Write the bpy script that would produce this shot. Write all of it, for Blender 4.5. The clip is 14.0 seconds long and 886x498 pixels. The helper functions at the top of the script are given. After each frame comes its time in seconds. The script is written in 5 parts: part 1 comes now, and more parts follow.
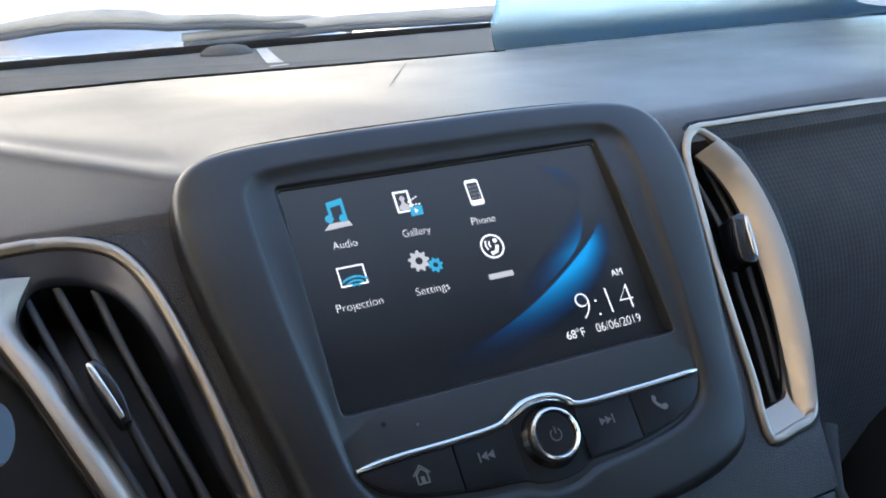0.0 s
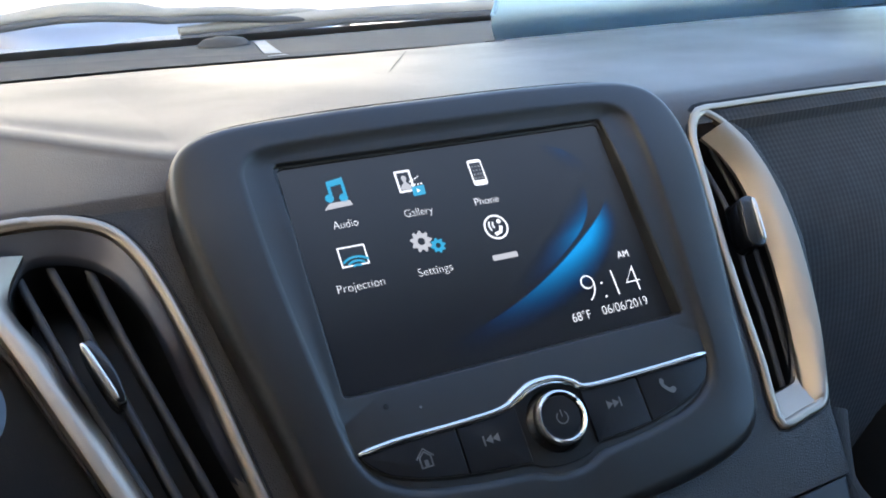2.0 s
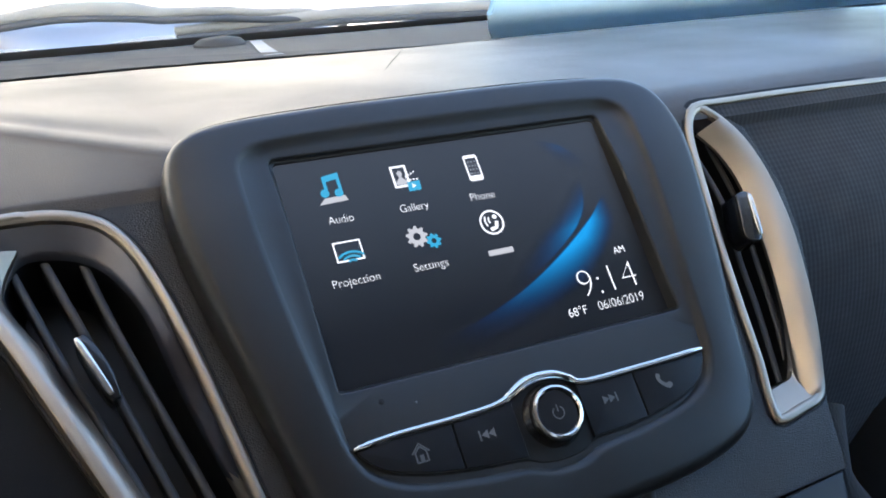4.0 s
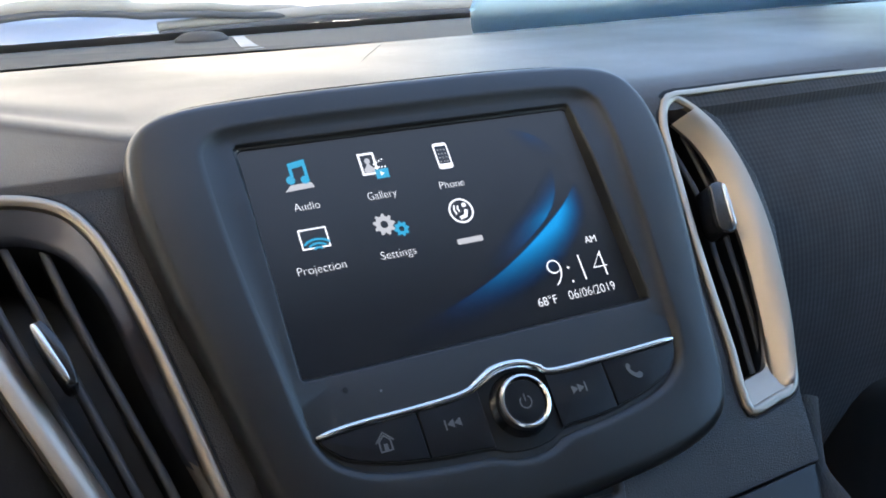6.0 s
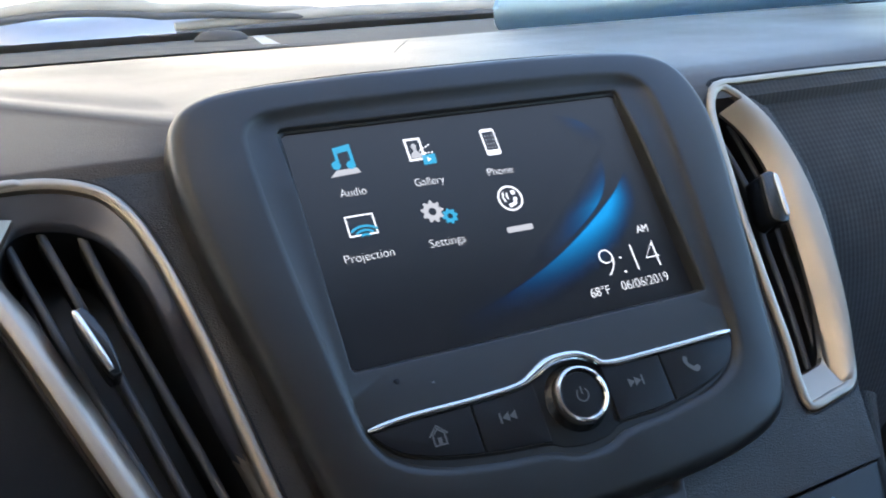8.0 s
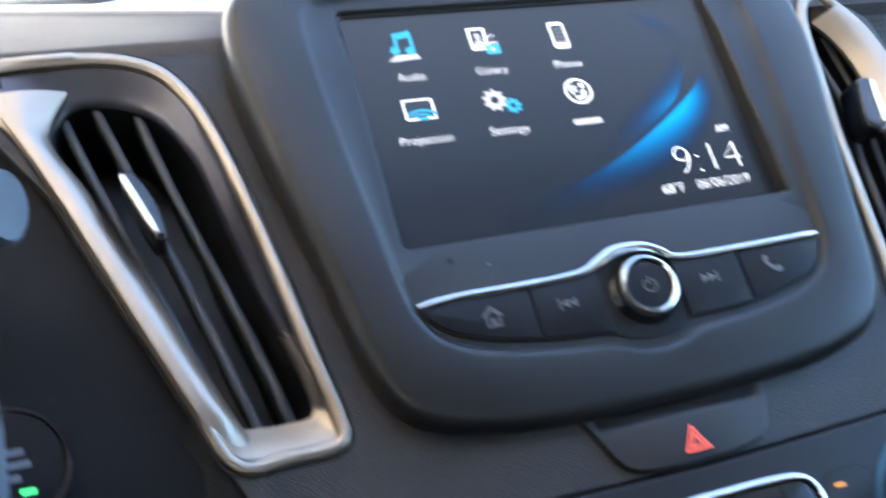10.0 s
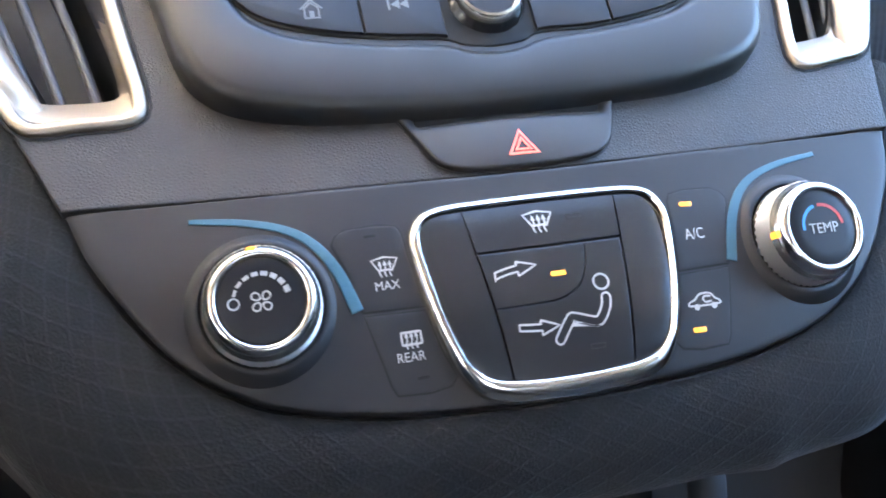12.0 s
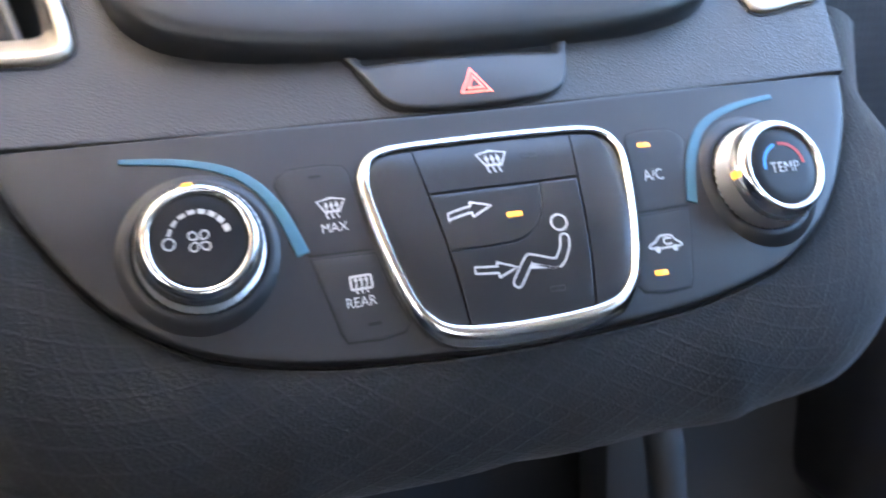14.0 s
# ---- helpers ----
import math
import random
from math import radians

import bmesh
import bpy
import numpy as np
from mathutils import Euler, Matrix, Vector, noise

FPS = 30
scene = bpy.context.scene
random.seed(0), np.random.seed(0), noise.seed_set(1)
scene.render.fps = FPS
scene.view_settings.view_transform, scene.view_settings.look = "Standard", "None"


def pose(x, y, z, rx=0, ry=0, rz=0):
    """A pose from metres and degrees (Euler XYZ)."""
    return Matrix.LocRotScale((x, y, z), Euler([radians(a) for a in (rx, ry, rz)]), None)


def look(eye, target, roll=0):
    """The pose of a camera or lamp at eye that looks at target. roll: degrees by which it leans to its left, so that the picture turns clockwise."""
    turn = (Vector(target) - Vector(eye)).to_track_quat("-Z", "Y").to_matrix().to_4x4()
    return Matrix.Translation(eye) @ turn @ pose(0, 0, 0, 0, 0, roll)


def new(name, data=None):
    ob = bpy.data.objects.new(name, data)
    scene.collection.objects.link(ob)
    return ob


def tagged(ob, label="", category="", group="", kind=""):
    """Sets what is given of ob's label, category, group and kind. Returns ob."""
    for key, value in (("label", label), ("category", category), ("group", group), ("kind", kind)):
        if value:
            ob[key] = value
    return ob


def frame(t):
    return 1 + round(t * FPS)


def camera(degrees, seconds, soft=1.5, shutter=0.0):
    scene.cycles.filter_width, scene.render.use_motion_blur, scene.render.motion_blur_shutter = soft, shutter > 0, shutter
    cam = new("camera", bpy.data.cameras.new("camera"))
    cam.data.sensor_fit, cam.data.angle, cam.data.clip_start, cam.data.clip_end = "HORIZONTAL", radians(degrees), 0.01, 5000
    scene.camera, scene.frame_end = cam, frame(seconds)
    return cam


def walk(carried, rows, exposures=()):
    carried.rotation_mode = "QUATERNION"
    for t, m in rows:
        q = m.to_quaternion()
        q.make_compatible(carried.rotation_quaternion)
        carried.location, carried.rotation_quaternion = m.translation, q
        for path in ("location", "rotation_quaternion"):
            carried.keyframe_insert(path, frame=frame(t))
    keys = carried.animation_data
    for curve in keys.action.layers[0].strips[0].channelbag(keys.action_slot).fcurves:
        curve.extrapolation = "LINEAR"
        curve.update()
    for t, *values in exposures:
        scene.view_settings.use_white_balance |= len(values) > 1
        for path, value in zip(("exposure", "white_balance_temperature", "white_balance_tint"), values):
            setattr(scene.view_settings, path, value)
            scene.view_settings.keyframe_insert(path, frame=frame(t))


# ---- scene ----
# ---- camera ----
cam = camera(49.06, 14.0, soft=1.8, shutter=0.7)
ROWS = [
    (0.0, -0.1925, -0.3192, 1.1385, 70.24, 1.32, -26.82),
    (0.5, -0.1907, -0.3136, 1.1313, 70.23, 1.38, -26.86),
    (1.0, -0.1883, -0.3134, 1.1287, 70.32, 1.39, -26.82),
    (1.5, -0.1929, -0.3120, 1.1246, 70.26, 1.40, -26.92),
    (2.0, -0.1922, -0.3130, 1.1265, 70.38, 1.39, -27.00),
    (2.5, -0.1984, -0.3095, 1.1286, 70.37, 1.43, -26.93),
    (3.0, -0.1930, -0.3124, 1.1260, 70.41, 1.43, -27.04),
    (5.5, -0.1904, -0.3144, 1.1197, 70.67, 1.27, -27.38),
    (6.0, -0.1813, -0.3160, 1.1157, 70.67, 1.19, -27.52),
    (6.5, -0.1814, -0.3180, 1.1174, 70.69, 1.17, -27.46),
    (7.0, -0.1820, -0.3151, 1.1180, 70.74, 1.21, -27.33),
    (7.2, -0.1836, -0.3119, 1.1138, 70.99, 1.14, -27.45),
    (9.3, -0.2052, -0.2848, 1.0861, 71.72, 1.81, -25.65),
    (9.5, -0.2055, -0.2885, 1.0764, 72.60, 2.00, -24.55),
    (9.7, -0.2050, -0.2840, 1.0610, 73.52, 2.01, -23.94),
    (10.0, -0.1796, -0.3040, 1.0485, 72.80, 2.44, -21.32),
    (10.5, -0.1669, -0.3211, 1.0263, 73.21, 2.47, -20.75),
    (11.0, -0.1464, -0.3323, 0.9968, 72.85, 2.54, -19.40),
    (11.5, -0.1258, -0.3456, 0.9657, 73.02, 2.65, -17.47),
    (12.0, -0.1017, -0.3448, 0.9467, 72.80, 2.56, -15.41),
    (12.5, -0.0897, -0.3509, 0.9456, 72.90, 2.60, -13.84),
    (13.0, -0.0862, -0.3527, 0.9449, 72.85, 2.62, -13.11),
    (13.5, -0.0883, -0.3532, 0.9371, 73.03, 2.69, -12.98),
    (14.0, -0.1021, -0.3352, 0.9247, 72.99, 2.42, -18.82),
]
EXPOSURES = [(0.0, 2.9, 6500, 14), (7.2, 2.9, 6600, 14), (9.5, 3.5, 6400, 14), (11.0, 4.1, 6350, 16), (11.5, 4.45, 6450, 17), (12.0, 5.15, 6900, 18), (13.5, 5.15, 6900, 18), (14.0, 5.3, 6800, 18)]
walk(cam, [(t, pose(x, y, z, rx, ry, rz)) for t, x, y, z, rx, ry, rz in ROWS], EXPOSURES)

# ---- world, sun ----
world = bpy.data.worlds.new("sky")
scene.world = world
world.use_nodes = True
wn, wl = world.node_tree.nodes, world.node_tree.links
sky = wn.new("ShaderNodeTexSky")
sky.sky_type = "NISHITA"
sky.sun_disc = False
sky.sun_elevation, sky.sun_rotation = radians(30), radians(205)
wn["Background"].inputs["Strength"].default_value = 0.15
wl.new(sky.outputs["Color"], wn["Background"].inputs["Color"])

sun = new("sun", bpy.data.lights.new("sun", "SUN"))
sun.data.energy, sun.data.angle, sun.data.color = 5.0, radians(0.5), (1.0, 0.93, 0.82)
SUN_FROM = Vector((-0.42, -0.90, 0.57))
sun.matrix_world = look(SUN_FROM * 10, (0, 0, 0))

# ---- materials ----
def material(name, color, rough=0.5, metal=0.0, grain=0.0, grain_size=0.001, var=0.0, var_size=0.03, cells=False, coat=0.0, spec=0.5, dust=0.0):
    """A surface with a colour that drifts at one scale and a fine relief at another (sizes in metres)."""
    m = bpy.data.materials.new(name)
    m.use_nodes = True
    n, l = m.node_tree.nodes, m.node_tree.links
    b = n["Principled BSDF"]
    b.inputs["Base Color"].default_value = (*color, 1)
    b.inputs["Roughness"].default_value, b.inputs["Metallic"].default_value = rough, metal
    b.inputs["Specular IOR Level"].default_value = spec
    b.inputs["Coat Weight"].default_value = coat
    tc = n.new("ShaderNodeTexCoord")
    if var:
        big = n.new("ShaderNodeTexNoise")
        big.inputs["Scale"].default_value, big.inputs["Detail"].default_value = 1 / var_size, 6
        l.new(tc.outputs["Object"], big.inputs["Vector"])
        ramp = n.new("ShaderNodeMix")
        ramp.data_type = "RGBA"
        ramp.inputs["A"].default_value = (*[c * (1 - var) for c in color], 1)
        ramp.inputs["B"].default_value = (*[min(1, c * (1 + var)) for c in color], 1)
        l.new(big.outputs["Fac"], ramp.inputs["Factor"])
        last = ramp.outputs["Result"]
        if dust:
            speck, cut, pale = n.new("ShaderNodeTexNoise"), n.new("ShaderNodeMapRange"), n.new("ShaderNodeMix")
            speck.inputs["Scale"].default_value, speck.inputs["Detail"].default_value, speck.inputs["Roughness"].default_value = 140, 8, 0.75
            l.new(tc.outputs["Object"], speck.inputs["Vector"])
            cut.inputs["From Min"].default_value, cut.inputs["From Max"].default_value, cut.inputs["To Max"].default_value = 0.62, 0.78, dust
            l.new(speck.outputs["Fac"], cut.inputs["Value"])
            pale.data_type = "RGBA"
            pale.inputs["B"].default_value = (0.20, 0.19, 0.18, 1)
            l.new(cut.outputs["Result"], pale.inputs["Factor"])
            l.new(last, pale.inputs["A"])
            last = pale.outputs["Result"]
        l.new(last, b.inputs["Base Color"])
        rr = n.new("ShaderNodeMapRange")
        rr.inputs["From Min"].default_value, rr.inputs["From Max"].default_value = 0.3, 0.7
        rr.inputs["To Min"].default_value, rr.inputs["To Max"].default_value = max(0.02, rough - 0.06), rough + 0.08
        l.new(big.outputs["Fac"], rr.inputs["Value"])
        l.new(rr.outputs["Result"], b.inputs["Roughness"])
    if grain:
        if cells:
            fine = n.new("ShaderNodeTexVoronoi")
            fine.feature = "DISTANCE_TO_EDGE"
            out = fine.outputs["Distance"]
        else:
            fine = n.new("ShaderNodeTexNoise")
            fine.inputs["Detail"].default_value = 4
            out = fine.outputs["Fac"]
        fine.inputs["Scale"].default_value = 1 / grain_size
        l.new(tc.outputs["Object"], fine.inputs["Vector"])
        bump = n.new("ShaderNodeBump")
        bump.inputs["Strength"].default_value, bump.inputs["Distance"].default_value = grain, grain_size * 0.5
        l.new(out, bump.inputs["Height"])
        l.new(bump.outputs["Normal"], b.inputs["Normal"])
    return m


def glow(name, color, strength, base=(0.02, 0.02, 0.02)):
    m = bpy.data.materials.new(name)
    m.use_nodes = True
    b = m.node_tree.nodes["Principled BSDF"]
    b.inputs["Base Color"].default_value = (*base, 1)
    b.inputs["Emission Color"].default_value = (*color, 1)
    b.inputs["Emission Strength"].default_value = strength
    b.inputs["Roughness"].default_value = 0.4
    return m


def sums(nodes, links, op, a, b):
    """One arithmetic node; a and b are sockets or numbers."""
    m = nodes.new("ShaderNodeMath")
    m.operation = op
    for i, v in enumerate((a, b)):
        if isinstance(v, (int, float)):
            m.inputs[i].default_value = v
        else:
            links.new(v, m.inputs[i])
    return m.outputs["Value"]


def relief(m, height, color, dark, light, strength, depth):
    """Gives a material a bump and a colour that both follow one height."""
    n, l = m.node_tree.nodes, m.node_tree.links
    b, bump, mix = n["Principled BSDF"], n.new("ShaderNodeBump"), n.new("ShaderNodeMix")
    bump.inputs["Strength"].default_value, bump.inputs["Distance"].default_value = strength, depth
    l.new(height, bump.inputs["Height"])
    l.new(bump.outputs["Normal"], b.inputs["Normal"])
    mix.data_type = "RGBA"
    mix.inputs["A"].default_value = (*[c * dark for c in color], 1)
    mix.inputs["B"].default_value = (*[c * light for c in color], 1)
    l.new(height, mix.inputs["Factor"])
    l.new(mix.outputs["Result"], b.inputs["Base Color"])


def weave_material(name, color, pitch, spec=0.5, sheen=0.25):
    """A skin pressed into a fine square rib."""
    m = material(name, color, 0.85, var=0.35, var_size=0.02)
    n, l = m.node_tree.nodes, m.node_tree.links
    tc, sep = n.new("ShaderNodeTexCoord"), n.new("ShaderNodeSeparateXYZ")
    l.new(tc.outputs["Object"], sep.inputs["Vector"])
    height = None
    for axis in ("X", "Z"):
        wave = sums(n, l, "ADD", sums(n, l, "MULTIPLY", sums(n, l, "SINE", sums(n, l, "MULTIPLY", sep.outputs[axis], 2 * math.pi / pitch), 0), 0.25), 0.25)
        height = wave if height is None else sums(n, l, "ADD", height, wave)
    drift = n.new("ShaderNodeTexNoise")
    drift.inputs["Scale"].default_value = 90
    l.new(tc.outputs["Object"], drift.inputs["Vector"])
    height = sums(n, l, "MULTIPLY", height, sums(n, l, "ADD", drift.outputs["Fac"], 0.3))
    relief(m, height, color, 0.75, 1.3, 0.4, 0.0005)
    b = n["Principled BSDF"]
    b.inputs["Sheen Weight"].default_value, b.inputs["Specular IOR Level"].default_value = sheen, spec
    return m


def lattice_cloth(name, color, wide, tall):
    """Woven cloth with a stitched diamond lattice, laid out by the length along and across the skin (metres)."""
    m = material(name, color, 0.9, var=0.3, var_size=0.02)
    n, l = m.node_tree.nodes, m.node_tree.links
    tc, sep = n.new("ShaderNodeTexCoord"), n.new("ShaderNodeSeparateXYZ")
    l.new(tc.outputs["UV"], sep.inputs["Vector"])
    u, v = sums(n, l, "MULTIPLY", sep.outputs["X"], 1 / wide), sums(n, l, "MULTIPLY", sep.outputs["Y"], 1 / tall)
    lines = []
    for op in ("ADD", "SUBTRACT"):
        off = sums(n, l, "ABSOLUTE", sums(n, l, "SUBTRACT", sums(n, l, "FRACT", sums(n, l, op, u, v), 0), 0.5), 0)
        lines.append(sums(n, l, "MAXIMUM", sums(n, l, "SUBTRACT", 1.0, sums(n, l, "MULTIPLY", off, 8)), 0))
    seam = sums(n, l, "MAXIMUM", lines[0], lines[1])
    thread = n.new("ShaderNodeTexNoise")
    thread.inputs["Scale"].default_value, thread.inputs["Detail"].default_value = 1100, 2
    l.new(tc.outputs["UV"], thread.inputs["Vector"])
    patch = n.new("ShaderNodeTexNoise")
    patch.inputs["Scale"].default_value = 45
    l.new(tc.outputs["UV"], patch.inputs["Vector"])
    worn = sums(n, l, "MULTIPLY", seam, sums(n, l, "MULTIPLY", patch.outputs["Fac"], 1.1))
    height = sums(n, l, "ADD", sums(n, l, "MULTIPLY", worn, 0.42), sums(n, l, "MULTIPLY", thread.outputs["Fac"], 0.8))
    relief(m, height, color, 0.45, 2.1, 0.7, 0.0006)
    b = n["Principled BSDF"]
    b.inputs["Sheen Weight"].default_value, b.inputs["Specular IOR Level"].default_value = 0.15, 0.25
    return m


PAD = material("soft_pad_vinyl", (0.066, 0.058, 0.052), 0.43, spec=0.32, grain=0.35, grain_size=0.0011, var=0.05, var_size=0.12, cells=True)
# the pad vinyl again, duller to imitate shade on the face below its crease
BROW = material("shaded_brow_vinyl", (0.085, 0.072, 0.062), 0.6, spec=0.2, grain=0.5, grain_size=0.0011, var=0.12, var_size=0.12, cells=True)
SHELF = material("shelf_vinyl", (0.085, 0.082, 0.078), 0.75, spec=0.15, grain=0.4, grain_size=0.0012, var=0.15, var_size=0.1, cells=True)
FASCIA = material("grained_black_plastic", (0.030, 0.0275, 0.026), 0.48, spec=0.5, dust=0.18, grain=0.65, grain_size=0.0011, var=0.15, var_size=0.05, cells=True)
ROCKER = material("smooth_charcoal_switch", (0.030, 0.029, 0.030), 0.46, grain=0.08, grain_size=0.0005, var=0.12, var_size=0.04)
HOUSING = material("satin_black_housing", (0.0125, 0.0122, 0.0122), 0.43, spec=0.58, grain=0.12, grain_size=0.0004, var=0.12, var_size=0.06)
PANEL = material("satin_charcoal_panel", (0.017, 0.0166, 0.0178), 0.46, spec=0.42, dust=0.08, grain=0.10, grain_size=0.0004, var=0.12, var_size=0.05)
KEY = material("satin_black_key", (0.017, 0.017, 0.0185), 0.27, grain=0.05, grain_size=0.0005)
BUTTON = material("black_button_plastic", (0.012, 0.0125, 0.0150), 0.36, spec=0.30, grain=0.10, grain_size=0.0004, var=0.15, var_size=0.02)
GLOSS = material("gloss_black_plastic", (0.010, 0.010, 0.011), 0.16, var=0.2, var_size=0.02, coat=0.3)
BLACK = material("vent_black_plastic", (0.010, 0.010, 0.011), 0.45, grain=0.1, grain_size=0.0005, var=0.2, var_size=0.03)
VANE = material("vane_edge_grey_plastic", (0.055, 0.054, 0.054), 0.5, var=0.15, var_size=0.03)
GAP = material("joint_shadow_black", (0.004, 0.004, 0.004), 0.7)
CHROME = material("polished_chrome", (0.78, 0.76, 0.73), 0.15, 1.0, var=0.03, var_size=0.02)
DARKSATIN = material("dark_satin_bevel", (0.150, 0.144, 0.160), 0.36, 1.0, var=0.1, var_size=0.03)
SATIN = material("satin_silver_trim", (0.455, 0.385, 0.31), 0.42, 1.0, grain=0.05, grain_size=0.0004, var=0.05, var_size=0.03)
ACCENT = material("teal_accent_plastic", (0.030, 0.115, 0.165), 0.4, var=0.1, var_size=0.02)
PRINT = material("white_printed_symbol", (0.46, 0.46, 0.46), 0.5)
DIMPRINT = material("grey_printed_symbol", (0.15, 0.15, 0.155), 0.5)
BLUEPRINT = material("blue_printed_arc", (0.03, 0.25, 0.55), 0.5)
REDPRINT = material("red_printed_arc", (0.55, 0.06, 0.05), 0.5)
CLOTH = lattice_cloth("woven_dash_cloth", (0.0138, 0.0150, 0.0158), 0.0115, 0.0075)
INSERT = weave_material("ribbed_insert_skin", (0.016, 0.0178, 0.0225), 0.0031)
CLUSTER = material("smooth_cluster_skin", (0.0085, 0.0092, 0.0102), 0.62, spec=0.22, dust=0.10, grain=0.2, grain_size=0.0009, var=0.2, var_size=0.05, cells=True)
# dark wiper rubber, its grey lifted to stand for glare haze
RUBBER = material("haze_grey_rubber", (0.11, 0.11, 0.11), 0.7, grain=0.2, grain_size=0.001)
# blue side-window light is mixed into the next two base colours
CAPGREY = material("blue_lit_grey_plastic", (0.15, 0.18, 0.23), 0.45, var=0.1, var_size=0.02)
LEATHER = material("blue_lit_rim_leather", (0.125, 0.145, 0.175), 0.5, grain=0.5, grain_size=0.0018, var=0.2, var_size=0.02, cells=True)
LOWER = material("lower_trim_plastic", (0.016, 0.017, 0.019), 0.7, spec=0.2, grain=0.4, grain_size=0.001, var=0.15, var_size=0.06, cells=True)
# colour of the painted light streak on the windshield shelf
STREAK = material("pale_blue_light", (0.13, 0.165, 0.20), 0.5, var=0.2, var_size=0.03)
KNEE = material("grey_knee_trim", (0.05, 0.052, 0.053), 0.6, grain=0.3, grain_size=0.001, var=0.15, var_size=0.05, cells=True)
HEADLINER = material("grey_headliner_felt", (0.38, 0.35, 0.31), 0.95, grain=0.4, grain_size=0.002, var=0.08, var_size=0.2)
CUBBY = material("dark_grey_cubby_plastic", (0.026, 0.028, 0.031), 0.9, grain=0.3, grain_size=0.001, var=0.2, var_size=0.05)
SEAT = material("black_seat_cloth", (0.03, 0.03, 0.032), 0.9, grain=0.5, grain_size=0.002, var=0.2, var_size=0.1)
CARPET = material("black_carpet", (0.030, 0.031, 0.033), 0.95, grain=0.8, grain_size=0.003, var=0.3, var_size=0.05)
AMBER = glow("amber_indicator", (1.0, 0.42, 0.04), 0.085)
KNURL = material("knurled_dark_chrome", (0.60, 0.58, 0.56), 0.42, 0.85, var=0.1, var_size=0.01)
GREEN = glow("green_indicator", (0.05, 1.0, 0.25), 0.180)
HAZRED = glow("lit_red_triangle", (1.0, 0.17, 0.13), 0.105, (0.4, 0.03, 0.03))
LCDWHITE = glow("screen_white", (0.86, 0.92, 1.0), 0.19)
LCDGREY = glow("screen_grey", (0.62, 0.65, 0.70), 0.125)
LCDBLUE = glow("screen_cyan", (0.015, 0.50, 0.85), 0.115)
LCDDARK = glow("screen_dark", (0.02, 0.025, 0.035), 0.022)
CONCRETE = material("sunlit_concrete", (0.70, 0.66, 0.60), 0.85, grain=0.5, grain_size=0.02, var=0.15, var_size=1.5)
STUCCO = material("pale_stucco", (0.55, 0.51, 0.45), 0.9, grain=0.4, grain_size=0.02, var=0.08, var_size=1.0)
ASPHALT = material("dark_asphalt", (0.05, 0.05, 0.053), 0.9, grain=0.6, grain_size=0.01, var=0.2, var_size=0.6)
# black print drawn grey: veiling haze of the lens put into its colour
FRIT = material("haze_grey_frit", (0.40, 0.40, 0.405), 0.8, var=0.25, var_size=0.05)
# paler than the joint black, to imitate haze over the slot
SLOT = material("haze_lifted_black", (0.022, 0.022, 0.023), 0.8, var=0.2, var_size=0.03)
# cowl and wiper arm tone, made pale to include the haze
COWL = material("haze_paled_plastic", (0.44, 0.41, 0.35), 0.7, grain=0.3, grain_size=0.003, var=0.25, var_size=0.05)
SUNSHADE = material("blue_grey_sunshade_fabric", (0.13, 0.17, 0.20), 0.7, spec=0.12, grain=0.2, grain_size=0.004, var=0.15, var_size=0.12)
hn, hl = SUNSHADE.node_tree.nodes, SUNSHADE.node_tree.links
hmix, htr = hn.new("ShaderNodeMixShader"), hn.new("ShaderNodeBsdfTranslucent")
htr.inputs["Color"].default_value, hmix.inputs["Fac"].default_value = (0.74, 0.90, 1.0, 1), 0.9
hl.new(hn["Principled BSDF"].outputs["BSDF"], hmix.inputs[1])
hl.new(htr.outputs["BSDF"], hmix.inputs[2])
hl.new(hmix.outputs["Shader"], hn["Material Output"].inputs["Surface"])
PAINT = material("silver_car_paint", (0.42, 0.42, 0.43), 0.3, 0.6, var=0.05, var_size=0.3, coat=0.6)
LEAF = material("shrub_leaf", (0.07, 0.12, 0.035), 0.6, var=0.5, var_size=0.1)

GLASS = bpy.data.materials.new("clear_window_glass")
GLASS.use_nodes = True
gn, gl = GLASS.node_tree.nodes, GLASS.node_tree.links
gmix, gtr, ggl = gn.new("ShaderNodeMixShader"), gn.new("ShaderNodeBsdfTransparent"), gn.new("ShaderNodeBsdfGlossy")
gtr.inputs["Color"].default_value, ggl.inputs["Roughness"].default_value, gmix.inputs["Fac"].default_value = (0.9, 0.94, 0.93, 1), 0.03, 0.07
gl.new(gtr.outputs["BSDF"], gmix.inputs[1])
gl.new(ggl.outputs["BSDF"], gmix.inputs[2])
gl.new(gmix.outputs["Shader"], gn["Material Output"].inputs["Surface"])

TINT = bpy.data.materials.new("tinted_window_glass")
TINT.use_nodes = True
tn, tl = TINT.node_tree.nodes, TINT.node_tree.links
ttr = tn.new("ShaderNodeBsdfTransparent")
ttr.inputs["Color"].default_value = (0.12, 0.13, 0.14, 1)
tl.new(ttr.outputs["BSDF"], tn["Material Output"].inputs["Surface"])

# added filter in the unseen driver window: warms and dims incoming light
WARMFILTER = bpy.data.materials.new("warm_light_filter_glass")
WARMFILTER.use_nodes = True
yn, yl = WARMFILTER.node_tree.nodes, WARMFILTER.node_tree.links
ytr = yn.new("ShaderNodeBsdfTransparent")
ytr.inputs["Color"].default_value = (0.50, 0.45, 0.38, 1)
yl.new(ytr.outputs["BSDF"], yn["Material Output"].inputs["Surface"])

# added filter in the unseen passenger window: turns incoming light blue
BLUEFILTER = bpy.data.materials.new("blue_light_filter_glass")
BLUEFILTER.use_nodes = True
